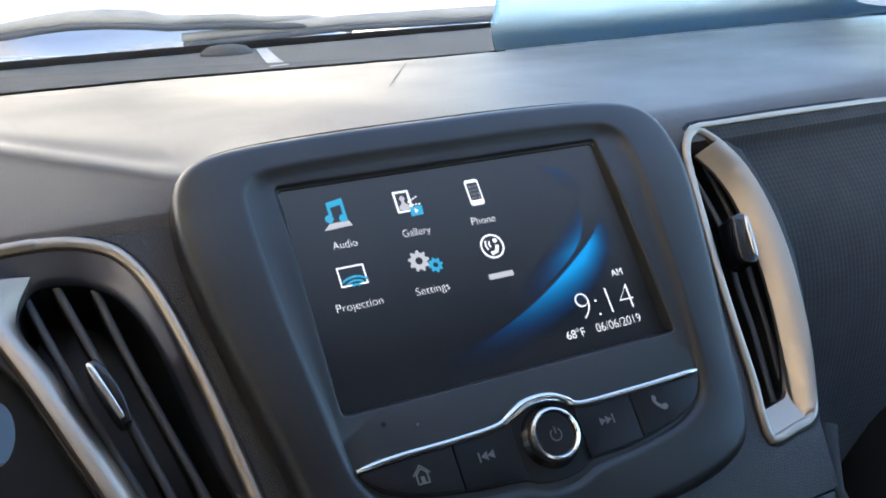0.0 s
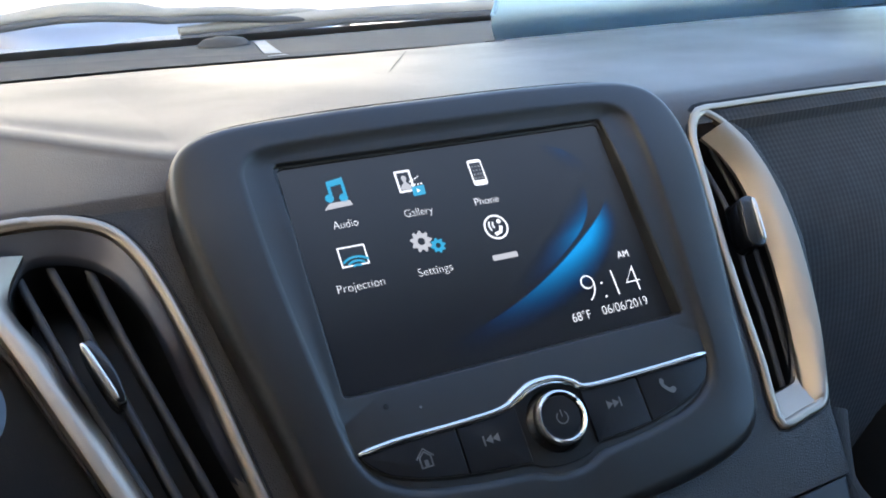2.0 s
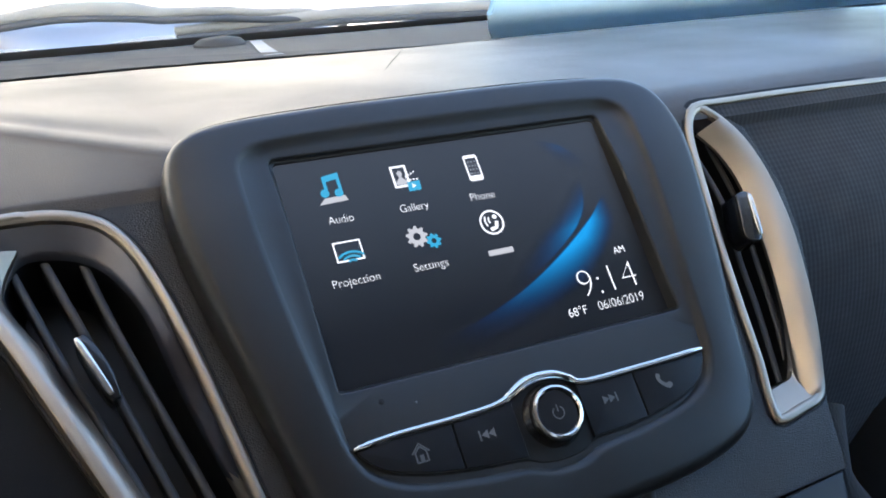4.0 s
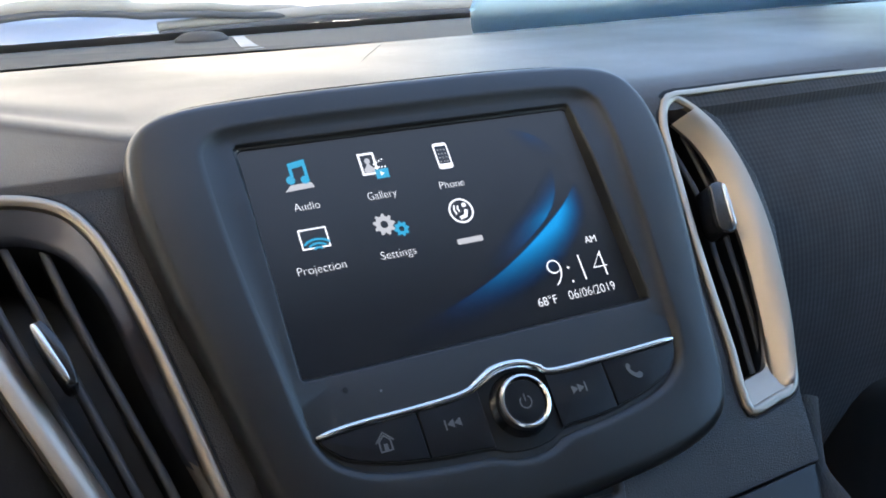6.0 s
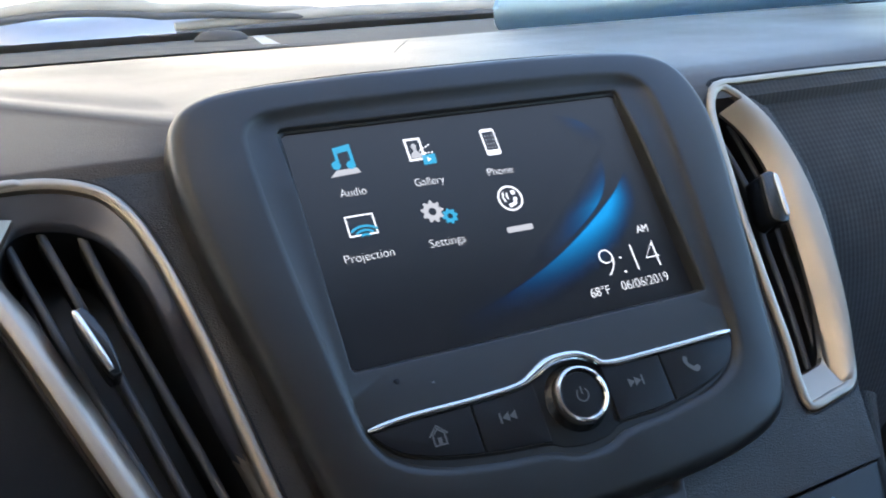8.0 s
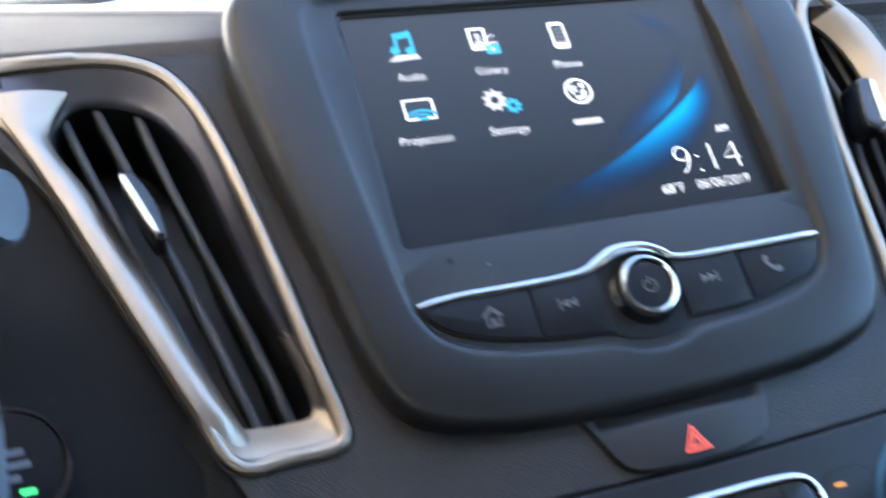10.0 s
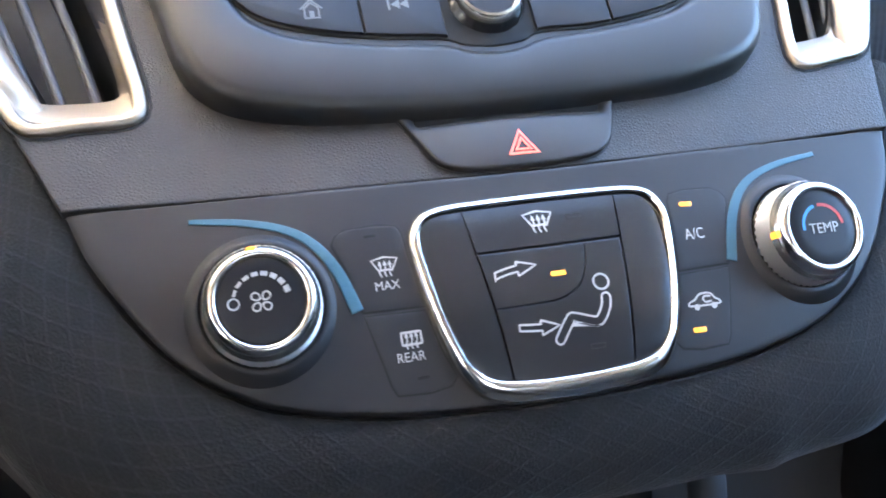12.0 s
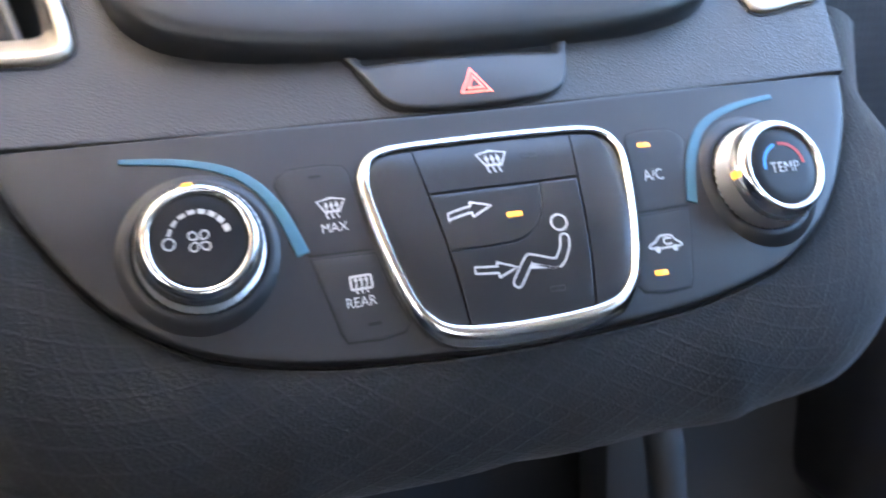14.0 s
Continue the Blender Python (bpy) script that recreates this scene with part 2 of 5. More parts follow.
un, ul = BLUEFILTER.node_tree.nodes, BLUEFILTER.node_tree.links
utr = un.new("ShaderNodeBsdfTransparent")
utr.inputs["Color"].default_value = (0.68, 0.87, 1.0, 1)
ul.new(utr.outputs["BSDF"], un["Material Output"].inputs["Surface"])

# the picture on the display: near black, a little lighter towards the top
LCD = bpy.data.materials.new("display_panel")
LCD.use_nodes = True
ln, ll = LCD.node_tree.nodes, LCD.node_tree.links
lb = ln["Principled BSDF"]
lb.inputs["Base Color"].default_value, lb.inputs["Roughness"].default_value = (0.010, 0.011, 0.014, 1), 0.3
lb.inputs["Specular IOR Level"].default_value = 0.22
ltc, lsep, lmap = ln.new("ShaderNodeTexCoord"), ln.new("ShaderNodeSeparateXYZ"), ln.new("ShaderNodeMapRange")
ll.new(ltc.outputs["Object"], lsep.inputs["Vector"])
ll.new(lsep.outputs["Z"], lmap.inputs["Value"])
lmap.inputs["From Min"].default_value, lmap.inputs["From Max"].default_value = 0.02, 0.1
lmap.inputs["To Min"].default_value, lmap.inputs["To Max"].default_value = 0.0009, 0.0075
lb.inputs["Emission Color"].default_value = (0.65, 0.8, 1.0, 1)
ll.new(lmap.outputs["Result"], lb.inputs["Emission Strength"])

# the blue blades on the display take their strength from the drawn mesh
BLADE = bpy.data.materials.new("display_blue_blade")
BLADE.use_nodes = True
bn, bl = BLADE.node_tree.nodes, BLADE.node_tree.links
battr, bramp, bem, btr, bmix = bn.new("ShaderNodeAttribute"), bn.new("ShaderNodeValToRGB"), bn.new("ShaderNodeEmission"), bn.new("ShaderNodeBsdfTransparent"), bn.new("ShaderNodeMixShader")
battr.attribute_name = "strength"
bramp.color_ramp.elements[0].color, bramp.color_ramp.elements[1].color = (0.0, 0.03, 0.22, 1), (0.01, 0.42, 1.0, 1)
bl.new(battr.outputs["Fac"], bramp.inputs["Fac"])
bl.new(bramp.outputs["Color"], bem.inputs["Color"])
bem.inputs["Strength"].default_value = 0.125
bl.new(battr.outputs["Fac"], bmix.inputs["Fac"])
bl.new(btr.outputs["BSDF"], bmix.inputs[1])
bl.new(bem.outputs["Emission"], bmix.inputs[2])
bl.new(bmix.outputs["Shader"], bn["Material Output"].inputs["Surface"])

# ---- mesh helpers ----
MM = 0.001
ORIGIN = pose(0, 0, 0.95)               # below the middle of the display, axes of the car
STACK = pose(0, 0, 0.95, -40, 0, 0)     # the face of the centre stack: x across, z up along it, -y towards the driver


def thing(name, place, label, category, group="", kind=""):
    ob = new(name)
    ob.empty_display_size = 0.05
    ob.matrix_world = place
    return tagged(ob, label, category, group, kind)


def part(name, bm, mat, parent, label="", smooth=True, kind=""):
    me = bpy.data.meshes.new(name)
    bmesh.ops.recalc_face_normals(bm, faces=bm.faces)
    if smooth:
        for f in bm.faces:
            f.smooth = True
        for e in bm.edges:
            if len(e.link_faces) == 2 and e.calc_face_angle(0) > radians(38):
                e.smooth = False
    bm.to_mesh(me)
    bm.free()
    me.materials.append(mat)
    ob = new(name, me)
    if parent:
        ob.parent = parent
    return tagged(ob, label, kind=kind)


def loft(loops, cap_first=False, cap_last=False, closed=True):
    """A skin over rows of points of equal number."""
    bm = bmesh.new()
    rows = [[bm.verts.new(p) for p in lp] for lp in loops]
    n = len(rows[0])
    for a, b in zip(rows, rows[1:]):
        for i in range(n if closed else n - 1):
            j = (i + 1) % n
            bm.faces.new((a[i], a[j], b[j], b[i]))
    if cap_first:
        bm.faces.new(rows[0][::-1])
    if cap_last:
        bm.faces.new(rows[-1])
    return bm


def curve(pts, k=6, closed=True):
    """A smooth line through 2D points (millimetres)."""
    n, out = len(pts), []
    for i in range(n if closed else n - 1):
        if closed:
            p = [np.array(pts[(i + d) % n], float) for d in (-1, 0, 1, 2)]
        else:
            p = [np.array(pts[min(max(i + d, 0), n - 1)], float) for d in (-1, 0, 1, 2)]
        for s in range(k):
            t = s / k
            out.append(tuple(0.5 * (2 * p[1] + (p[2] - p[0]) * t + (2 * p[0] - 5 * p[1] + 4 * p[2] - p[3]) * t * t + (3 * p[1] - p[0] - 3 * p[2] + p[3]) * t ** 3)))
    if not closed:
        out.append(tuple(pts[-1]))
    return out


def mirrored(half):
    """A closed outline from its right half, given from top to bottom; the first and last lie on the middle line."""
    return list(half) + [(-x, z) for x, z in half[-2:0:-1]]


def rrect(x0, z0, x1, z1, r, n=5):
    out = []
    for cx, cz, a0 in ((x1 - r, z1 - r, 0), (x0 + r, z1 - r, 90), (x0 + r, z0 + r, 180), (x1 - r, z0 + r, 270)):
        for i in range(n + 1):
            a = radians(a0 + 90 * i / n)
            out.append((cx + r * math.cos(a), cz + r * math.sin(a)))
    return out


def disc(cx, cz, r, n=40, a0=0):
    return [(cx + r * math.cos(radians(a0 + 360 * i / n)), cz + r * math.sin(radians(a0 + 360 * i / n))) for i in range(n)]


def star(outline, centre, n=240):
    """The outline met by n even directions from its centre."""
    v = np.array(outline) - centre
    ang, rad = np.arctan2(v[:, 1], v[:, 0]), np.hypot(v[:, 0], v[:, 1])
    o = np.argsort(ang)
    want = np.linspace(-math.pi, math.pi, n, endpoint=False)
    # straight pieces between neighbours, in the plane
    a, r = np.r_[ang[o][-1] - 2 * math.pi, ang[o], ang[o][0] + 2 * math.pi], np.r_[rad[o][-1], rad[o], rad[o][0]]
    x, z = r * np.cos(a), r * np.sin(a)
    out = []
    for w in want:
        i = min(max(int(np.searchsorted(a, w)) - 1, 0), len(a) - 2)
        dx, dz = x[i + 1] - x[i], z[i + 1] - z[i]
        den = math.cos(w) * dz - math.sin(w) * dx
        t = (x[i] * dz - z[i] * dx) / den if abs(den) > 1e-9 else r[i]
        out.append((centre[0] + t * math.cos(w), centre[1] + t * math.sin(w)))
    return out


def scaled(loop, centre, s):
    return [(centre[0] + (x - centre[0]) * s, centre[1] + (z - centre[1]) * s) for x, z in loop]


def inset(loop, d):
    """The closed outline moved inwards by d (outwards where d is below zero)."""
    p = np.array(loop, float)
    area = np.sum(p[:, 0] * np.roll(p[:, 1], -1) - np.roll(p[:, 0], -1) * p[:, 1])
    e = np.roll(p, -1, 0) - np.roll(p, 1, 0)
    e /= np.maximum(np.hypot(e[:, 0], e[:, 1])[:, None], 1e-9)
    nrm = np.c_[-e[:, 1], e[:, 0]] * (1 if area > 0 else -1)
    return [tuple(q) for q in p + nrm * d]


def s3(loop, y):
    """2D millimetres on the stack's face to 3D metres; y a number or a function of x and z."""
    return [Vector((x * MM, (y(x, z) if callable(y) else y) * MM, z * MM)) for x, z in loop]


def plate(outlines, front, depth, bevel=0.4, steps=2):
    """A flat piece with rounded edges on the stack's face; later outlines are holes."""
    cu = bpy.data.curves.new("outline", "CURVE")
    cu.dimensions, cu.fill_mode = "2D", "BOTH"
    cu.extrude, cu.bevel_depth, cu.bevel_resolution, cu.offset = max(depth / 2 - bevel, 0.01) * MM, bevel * MM, steps, -bevel * MM
    for lp in outlines:
        sp = cu.splines.new("POLY")
        sp.points.add(len(lp) - 1)
        sp.use_cyclic_u = True
        for q, (x, z) in zip(sp.points, lp):
            q.co = (x * MM, z * MM, 0, 1)
    ob = bpy.data.objects.new("outline", cu)
    me = bpy.data.meshes.new_from_object(ob)
    bm = bmesh.new()
    bm.from_mesh(me)
    bmesh.ops.remove_doubles(bm, verts=bm.verts, dist=1e-6)
    for v in bm.verts:
        x, z, h = v.co
        v.co = (x, (front + depth / 2) * MM - h, z)
    bpy.data.objects.remove(ob)
    bpy.data.curves.remove(cu)
    bpy.data.meshes.remove(me)
    return bm


def strip(pts, width, closed=False):
    """An outline round a line of 2D points, as wide as width (a number, or one for each point)."""
    p = np.array(pts, float)
    w = np.broadcast_to(np.array(width, float), (len(p),))
    e = np.gradient(p, axis=0)
    if closed:
        e = np.roll(p, -1, 0) - np.roll(p, 1, 0)
    e /= np.maximum(np.hypot(e[:, 0], e[:, 1])[:, None], 1e-9)
    nrm = np.c_[-e[:, 1], e[:, 0]] * w[:, None] / 2
    return [tuple(q) for q in p + nrm] + [tuple(q) for q in (p - nrm)[::-1]]


def join(*bms):
    out = bmesh.new()
    for b in bms:
        me = bpy.data.meshes.new("join")
        b.to_mesh(me)
        b.free()
        out.from_mesh(me)
        bpy.data.meshes.remove(me)
    return out


def lettering(text, x, z, height, front, width=None, depth=0.12, align="CENTER", thin=0.0):
    """Raised letters on the stack's face, centred on x, standing on z."""
    cu = bpy.data.curves.new("letters", "FONT")
    cu.body, cu.size, cu.extrude, cu.offset = text, 1.0, 0.01, -thin
    cu.align_x = align
    ob = bpy.data.objects.new("letters", cu)
    me = bpy.data.meshes.new_from_object(ob)
    bm = bmesh.new()
    bm.from_mesh(me)
    xs = [v.co.x for v in bm.verts]
    k = height / 0.70
    kx = width / (max(xs) - min(xs)) if width else k * 0.82
    mid = (max(xs) + min(xs)) / 2 if align == "CENTER" else min(xs)
    for v in bm.verts:
        h = 0 if v.co.z > 0 else 1
        v.co = ((x + (v.co.x - mid) * kx) * MM, (front + h * depth) * MM, (z + v.co.y * k) * MM)
    bpy.data.objects.remove(ob)
    bpy.data.curves.remove(cu)
    bpy.data.meshes.remove(me)
    return bm


def sweep(path, section, closed=False, scale=None):
    """A 2D section (right, up) carried along 3D points."""
    loops, n = [], len(path)
    for i, p in enumerate(path):
        a, b = path[max(i - 1, 0)], path[min(i + 1, n - 1)]
        if closed:
            a, b = path[i - 1], path[(i + 1) % n]
        t = (Vector(b) - Vector(a)).normalized()
        out = Vector((0, -1, 0))
        side = t.cross(out).normalized()
        up = side.cross(t).normalized()
        k = scale[i] if scale else 1
        loops.append([Vector(p) + side * (sx * k) + up * (sy * k) for sx, sy in section])
    if closed:
        loops.append(loops[0])
    return loft(loops, not closed, not closed)


def lathe(profile, centre, n=48, axis_y=True):
    """Turned about the stack's normal through centre (x, z): profile of (radius, y), millimetres."""
    return loft([s3(disc(*centre, max(r, 0.01), n), y) for r, y in profile], cap_last=True)


def box(x0, y0, z0, x1, y1, z1, bevel=0.0, seg=2):
    bm = bmesh.new()
    bmesh.ops.create_cube(bm, size=1)
    for v in bm.verts:
        v.co = (x0 if v.co.x < 0 else x1, y0 if v.co.y < 0 else y1, z0 if v.co.z < 0 else z1)
    if bevel:
        bmesh.ops.bevel(bm, geom=bm.edges[:], offset=bevel, segments=seg, profile=0.5, affect="EDGES")
    return bm


# ---- dashboard ----
def recede(x):
    """How far the crease of the pad draws forward towards the instruments."""
    return min(0.16, 1.5 * max(0, -0.112 - x))


PAD_LINE = [(0.0700, 0.0653), (0.0721, 0.0681), (0.0742, 0.0702), (0.0780, 0.0730), (0.0860, 0.0768), (0.0980, 0.0795), (0.1250, 0.0805), (0.19, 0.0785), (0.30, 0.0725), (0.42, 0.0635), (0.50, 0.0545)]
dash = thing("dashboard", ORIGIN, "soft dark grey car dashboard with a long padded top", "dashboard", kind="structure")
xs = [-0.78 + 1.56 * i / 156 for i in range(157)]
line = curve(PAD_LINE, 6, False)


def pad_point(x, y, z):
    w = min(1, max(0, (y - 0.074) / 0.012)) * max(0, 1 - max(0, y - 0.10) / 0.36)
    dip = 0.0022 * math.exp(-((y - 0.12) / 0.018) ** 2) * min(1, max(0, (-0.09 - x) / 0.03))
    end = 0.10 * max(0, min(x, 0.3) + 0.05) * min(1, max(0, (y - 0.42) / 0.08))
    return Vector((x, y - end + recede(x) * w - 0.10 * max(0, abs(x) - 0.35) ** 2, z - dip))


brow = max(i for i, q in enumerate(line) if q[0] < 0.0885)
west, east = [x for x in xs if x <= -0.1095], [x for x in xs if x >= -0.1105]
part("upper_pad", join(loft([[pad_point(x, y, z) for y, z in line] for x in east], closed=False), loft([[pad_point(x, y, z) for y, z in line[brow:]] for x in west], closed=False)), PAD, dash)
part("pad_brow", loft([[pad_point(x, y, z) for y, z in line[:brow + 1]] for x in west], closed=False), BROW, dash, "pad vinyl face under the crease, dulled to imitate shade")
SEAM0, SEAM1 = (0.059, 0.261), (0.138, 0.406)
seam = [(SEAM0[0] + (SEAM1[0] - SEAM0[0]) * i / 12, SEAM0[1] + (SEAM1[1] - SEAM0[1]) * i / 12) for i in range(13)]
zpad = lambda y: float(np.interp(y, [q[0] for q in PAD_LINE], [q[1] for q in PAD_LINE]))
part("airbag_seam", loft([[Vector((x - w, y, zpad(y) + 0.0005)), Vector((x + w, y, zpad(y) + 0.0005))] for (x, y), w in zip(seam, [0.0007 * math.sin(math.pi * (0.12 + 0.76 * i / 12)) for i in range(13)])], closed=False), SLOT, dash, "fine dark seam in the pad")
rear = [(0.503, 0.0530), (0.515, 0.0525), (0.56, 0.050), (0.64, 0.046), (0.74, 0.040), (0.80, 0.03)]
part("windshield_shelf", loft([[Vector((x, y - 0.10 * max(0, min(x, 0.3) + 0.05) * min(1, max(0, (0.64 - y) / 0.13)), z)) for y, z in rear] for x in xs], closed=False), SHELF, dash, "dusty grey shelf under the windshield")
slot_w = lambda x: (0.032 + 0.22 * max(0, 0.20 - x)) * min(1, max(0.0, (0.268 - x) / 0.012)) ** 0.5
shelf_z = lambda y: float(np.interp(y, [q[0] for q in rear], [q[1] for q in rear]))
part("defroster_slot", loft([[Vector((x, 0.502 - 0.10 * max(0, min(x, 0.3) + 0.05) + slot_w(x) * u, max(0.0562 - 0.004 * u, shelf_z(0.502 + slot_w(x) * u) + 0.001))) for u in (0, 0.25, 0.5, 0.75, 1)] for x in np.linspace(-0.55, 0.268, 60)], closed=False), SLOT, dash, "dark defroster slot along the windshield shelf")

# face of the centre stack with two vent openings
SLOPE = lambda x, z: 7.0 + 0.05 * z - 3.6 * math.exp(-(x / 65) ** 2) * min(1, max(0, (-40 - z) / 20))
LEFT_NEAR = [(-150, -61), (-131, -62.5), (-120, -62.6), (-114.6, -60.8), (-112.4, -56), (-113.4, -46), (-116, -31), (-120, -5), (-124, 20), (-129, 46), (-133, 62), (-138, 76), (-146, 88), (-156, 94), (-168, 97), (-183, 97.5), (-200, 96.5), (-214, 93), (-212, 83), (-201, 70), (-188, 42), (-175, 7), (-160, -34)]
RIGHT_NEAR = [(143, -57.5), (130, -60.5), (116, -62.5), (112, -58), (114, -45), (117, -33), (121, -5), (125, 20), (130, 46), (134, 66), (138, 84), (142, 94), (148, 101), (155, 103), (162, 98), (168, 90), (173.5, 78), (176.5, 59), (175.5, 34), (170.5, 9), (161.5, -20), (150.5, -45)]


LEFT_OPEN = [(-143, -47.5), (-132, -48.5), (-122, -48.5), (-121, -40), (-124, -25), (-128, -10), (-134, 16), (-139, 44), (-143, 58), (-150, 71), (-159, 78), (-169, 81), (-178, 81), (-184, 76), (-187, 66), (-179, 44), (-168, 14), (-160, -8), (-150, -32)]
RIGHT_OPEN = [(121, -46), (138, -44), (150, -22), (160, 9), (166, 37), (167, 60), (163, 78), (156, 91), (149, 92), (141, 74), (136, 50), (131, 20), (126, -10), (122, -32)]


def sheared(bm, f=SLOPE):
    for x in range(-196, 200, 7):
        bmesh.ops.bisect_plane(bm, geom=bm.verts[:] + bm.edges[:] + bm.faces[:], plane_co=(x * MM, 0, 0), plane_no=(1, 0, 0))
    for v in bm.verts:
        v.co.y += f(v.co.x / MM, v.co.z / MM) * MM
    return bm


def draped(bm, f, step=2.0):
    """Cuts a flat piece into small squares and lays it on the surface f(x, z), millimetres."""
    lo = [min(v.co[k] for v in bm.verts) / MM for k in (0, 2)]
    hi = [max(v.co[k] for v in bm.verts) / MM for k in (0, 2)]
    for k in (0, 1):
        way = Vector((1 - k, 0, k))
        for c in np.arange(lo[k] + step, hi[k], step):
            bmesh.ops.bisect_plane(bm, geom=bm.verts[:] + bm.edges[:] + bm.faces[:], plane_co=way * (float(c) * MM), plane_no=way)
    for v in bm.verts:
        v.co.y += f(v.co.x / MM, v.co.z / MM) * MM
    return bm


face = [(-224, 98.6), (-219, 80), (-206, 66), (-191, 42), (-178, 7), (-151, -62), (-139, -90), (-71, -92.5), (0, -94.5), (71, -92.5), (139, -90), (146, -60), (152, -46), (172, 2), (179, 23), (183, 50), (178, 86), (166, 98.6), (100, 98.6), (-100, 98.6)]
fascia = thing("centre_fascia", STACK, "black grained plastic face of the centre stack", "fascia", kind="structure")
part("face_plate", sheared(plate([face, inset(curve(LEFT_NEAR, 3), 1.0), inset(curve(RIGHT_NEAR, 3), 1.0)], 0, 6, 0.8)), FASCIA, fascia)

# ---- display unit ----
unit = thing("infotainment_unit", STACK, "black display unit with a lit home screen and button bar", "car display")
OUTER = curve(mirrored([(0, 124.8), (45, 124.6), (80, 123.3), (99, 121.3), (111, 117.5), (118.5, 111.3), (123, 102.2), (125, 89), (124.8, 74), (121, 48), (115.5, 20), (110, -6), (106.5, -25), (103, -42), (97.5, -54.5), (86, -63.5), (63, -69.4), (30, -72.2), (0, -73)]), 8)
CREASE = curve(mirrored([(0, 108.5), (50, 108.2), (78, 107.0), (89, 104.8), (95, 98.5), (96.2, 88), (95.5, 66), (93, 38), (89.5, 8), (86.5, -16), (84, -27), (78, -36), (64, -43), (40, -47.5), (18, -49.5), (9, -52.5), (0, -53.5)]), 8)
FLOOR = curve(mirrored([(0, 103.4), (50, 103.2), (76, 102.7), (82.4, 101.4), (84.6, 97), (84.9, 86), (84.8, 66), (84.7, 38), (84.6, 8), (84.2, -16), (82, -26), (76, -34.5), (62, -41.5), (40, -46), (17, -48), (8.5, -51), (0, -52)]), 8)
MID = (0, 34)
N = 300
outer, crease, floor_ = star(OUTER, MID, N), star(CREASE, MID, N), star(FLOOR, MID, N)
window = star(rrect(-79.8, -0.2, 79.8, 98.5, 1.2), MID, N)
lip = star(rrect(-82.0, -2.3, 81.4, 100.2, 2.2), MID, N)


def rim(x, z):
    return -7.2 + 6.5 * max(0, (z - 62) / 60) ** 2.2


over = lambda d: (lambda x, z: rim(x, z) + d)
loops = [s3(outer, 16), s3(outer, 4), s3(inset(outer, 0.35), over(5.4)), s3(inset(outer, 1.0), over(3.5)), s3(inset(outer, 2.0), over(2.0)), s3(inset(outer, 3.6), over(0.8)), s3(inset(outer, 6.0), rim)]
loops += [s3(inset(crease, -2.2), rim), s3(inset(crease, -1.2), over(0.12)), s3(inset(crease, -0.2), over(0.5)), s3(inset(crease, 0.8), over(1.2)), s3(inset(crease, 1.6), over(1.9))]
sink = lambda d: (lambda x, z: -4.4 + d + 3.2 * min(1, max(0, (z - 72) / 26)))
loops += [s3(floor_, sink(0)), s3(inset(lip, -0.5), sink(0.05)), s3(lip, sink(0.2)), s3(inset(lip, 0.4), sink(0.55)), s3(inset(lip, 0.65), sink(1.1)), s3(inset(lip, 0.8), sink(1.9)), s3(window, 1.2), s3(inset(window, 0.2), 3.4)]
part("housing", loft(loops), HOUSING, unit)
screen = part("screen", plate([rrect(-80, -0.5, 80, 99, 1)], 2.2, 1.0, 0.05), LCD, unit, "lit colour display showing six menu symbols", smooth=False)
part("microphone_hole", plate([disc(-66.5, -8.5, 1.1, 20)], -4.5, 0.4, 0.05), GAP, unit, "small round microphone hole")
part("dust_speck", plate([disc(-53, -12, 0.5, 8)], -4.55, 0.2, 0.02), DIMPRINT, unit, "tiny pale dust speck")

LIT = 2.1   # front of what is drawn on the display


def drawn(name, outlines, mat, front=LIT, label=""):
    return part(name, plate(outlines, front, 0.08, 0.01, 0), mat, screen, label, smooth=False)


def blade(sharp, soft, power, fade):
    """A curved blue blade between its sharp and its soft edge; strength falls across and along it."""
    bm = bmesh.new()
    lay = bm.verts.layers.float.new("strength")
    e0, e1 = curve(sharp, 8, False), curve(soft, 8, False)
    nv = 16
    rows = []
    for i, (a, b) in enumerate(zip(e0, e1)):
        u = i / (len(e0) - 1)
        along = min(1, u / fade) * (1 - max(0, (u - fade) / (1 - fade))) ** 1.8
        row = []
        for j in range(nv + 1):
            v = j / nv
            vert = bm.verts.new(((a[0] + (b[0] - a[0]) * v) * MM, 2.12 * MM, (a[1] + (b[1] - a[1]) * v) * MM))
            vert[lay] = max(0, min(1, power * along * min(1, v / 0.06 + 0.1) * (1 - v) ** 1.2))
            row.append(vert)
        rows.append(row)
    for r0, r1 in zip(rows, rows[1:]):
        for j in range(nv):
            p = [(v.co.x, v.co.z) for v in (r0[j], r0[j + 1], r1[j + 1], r1[j])]
            if all(abs(x) < 0.0785 and 0.001 < z < 0.0975 for x, z in p):
                bm.faces.new((r0[j], r0[j + 1], r1[j + 1], r1[j]))
    me = bpy.data.meshes.new("blue_blade")
    bm.to_mesh(me)
    bm.free()
    me.materials.append(BLADE)
    ob = new("blue_blade", me)
    ob.parent = screen
    return ob


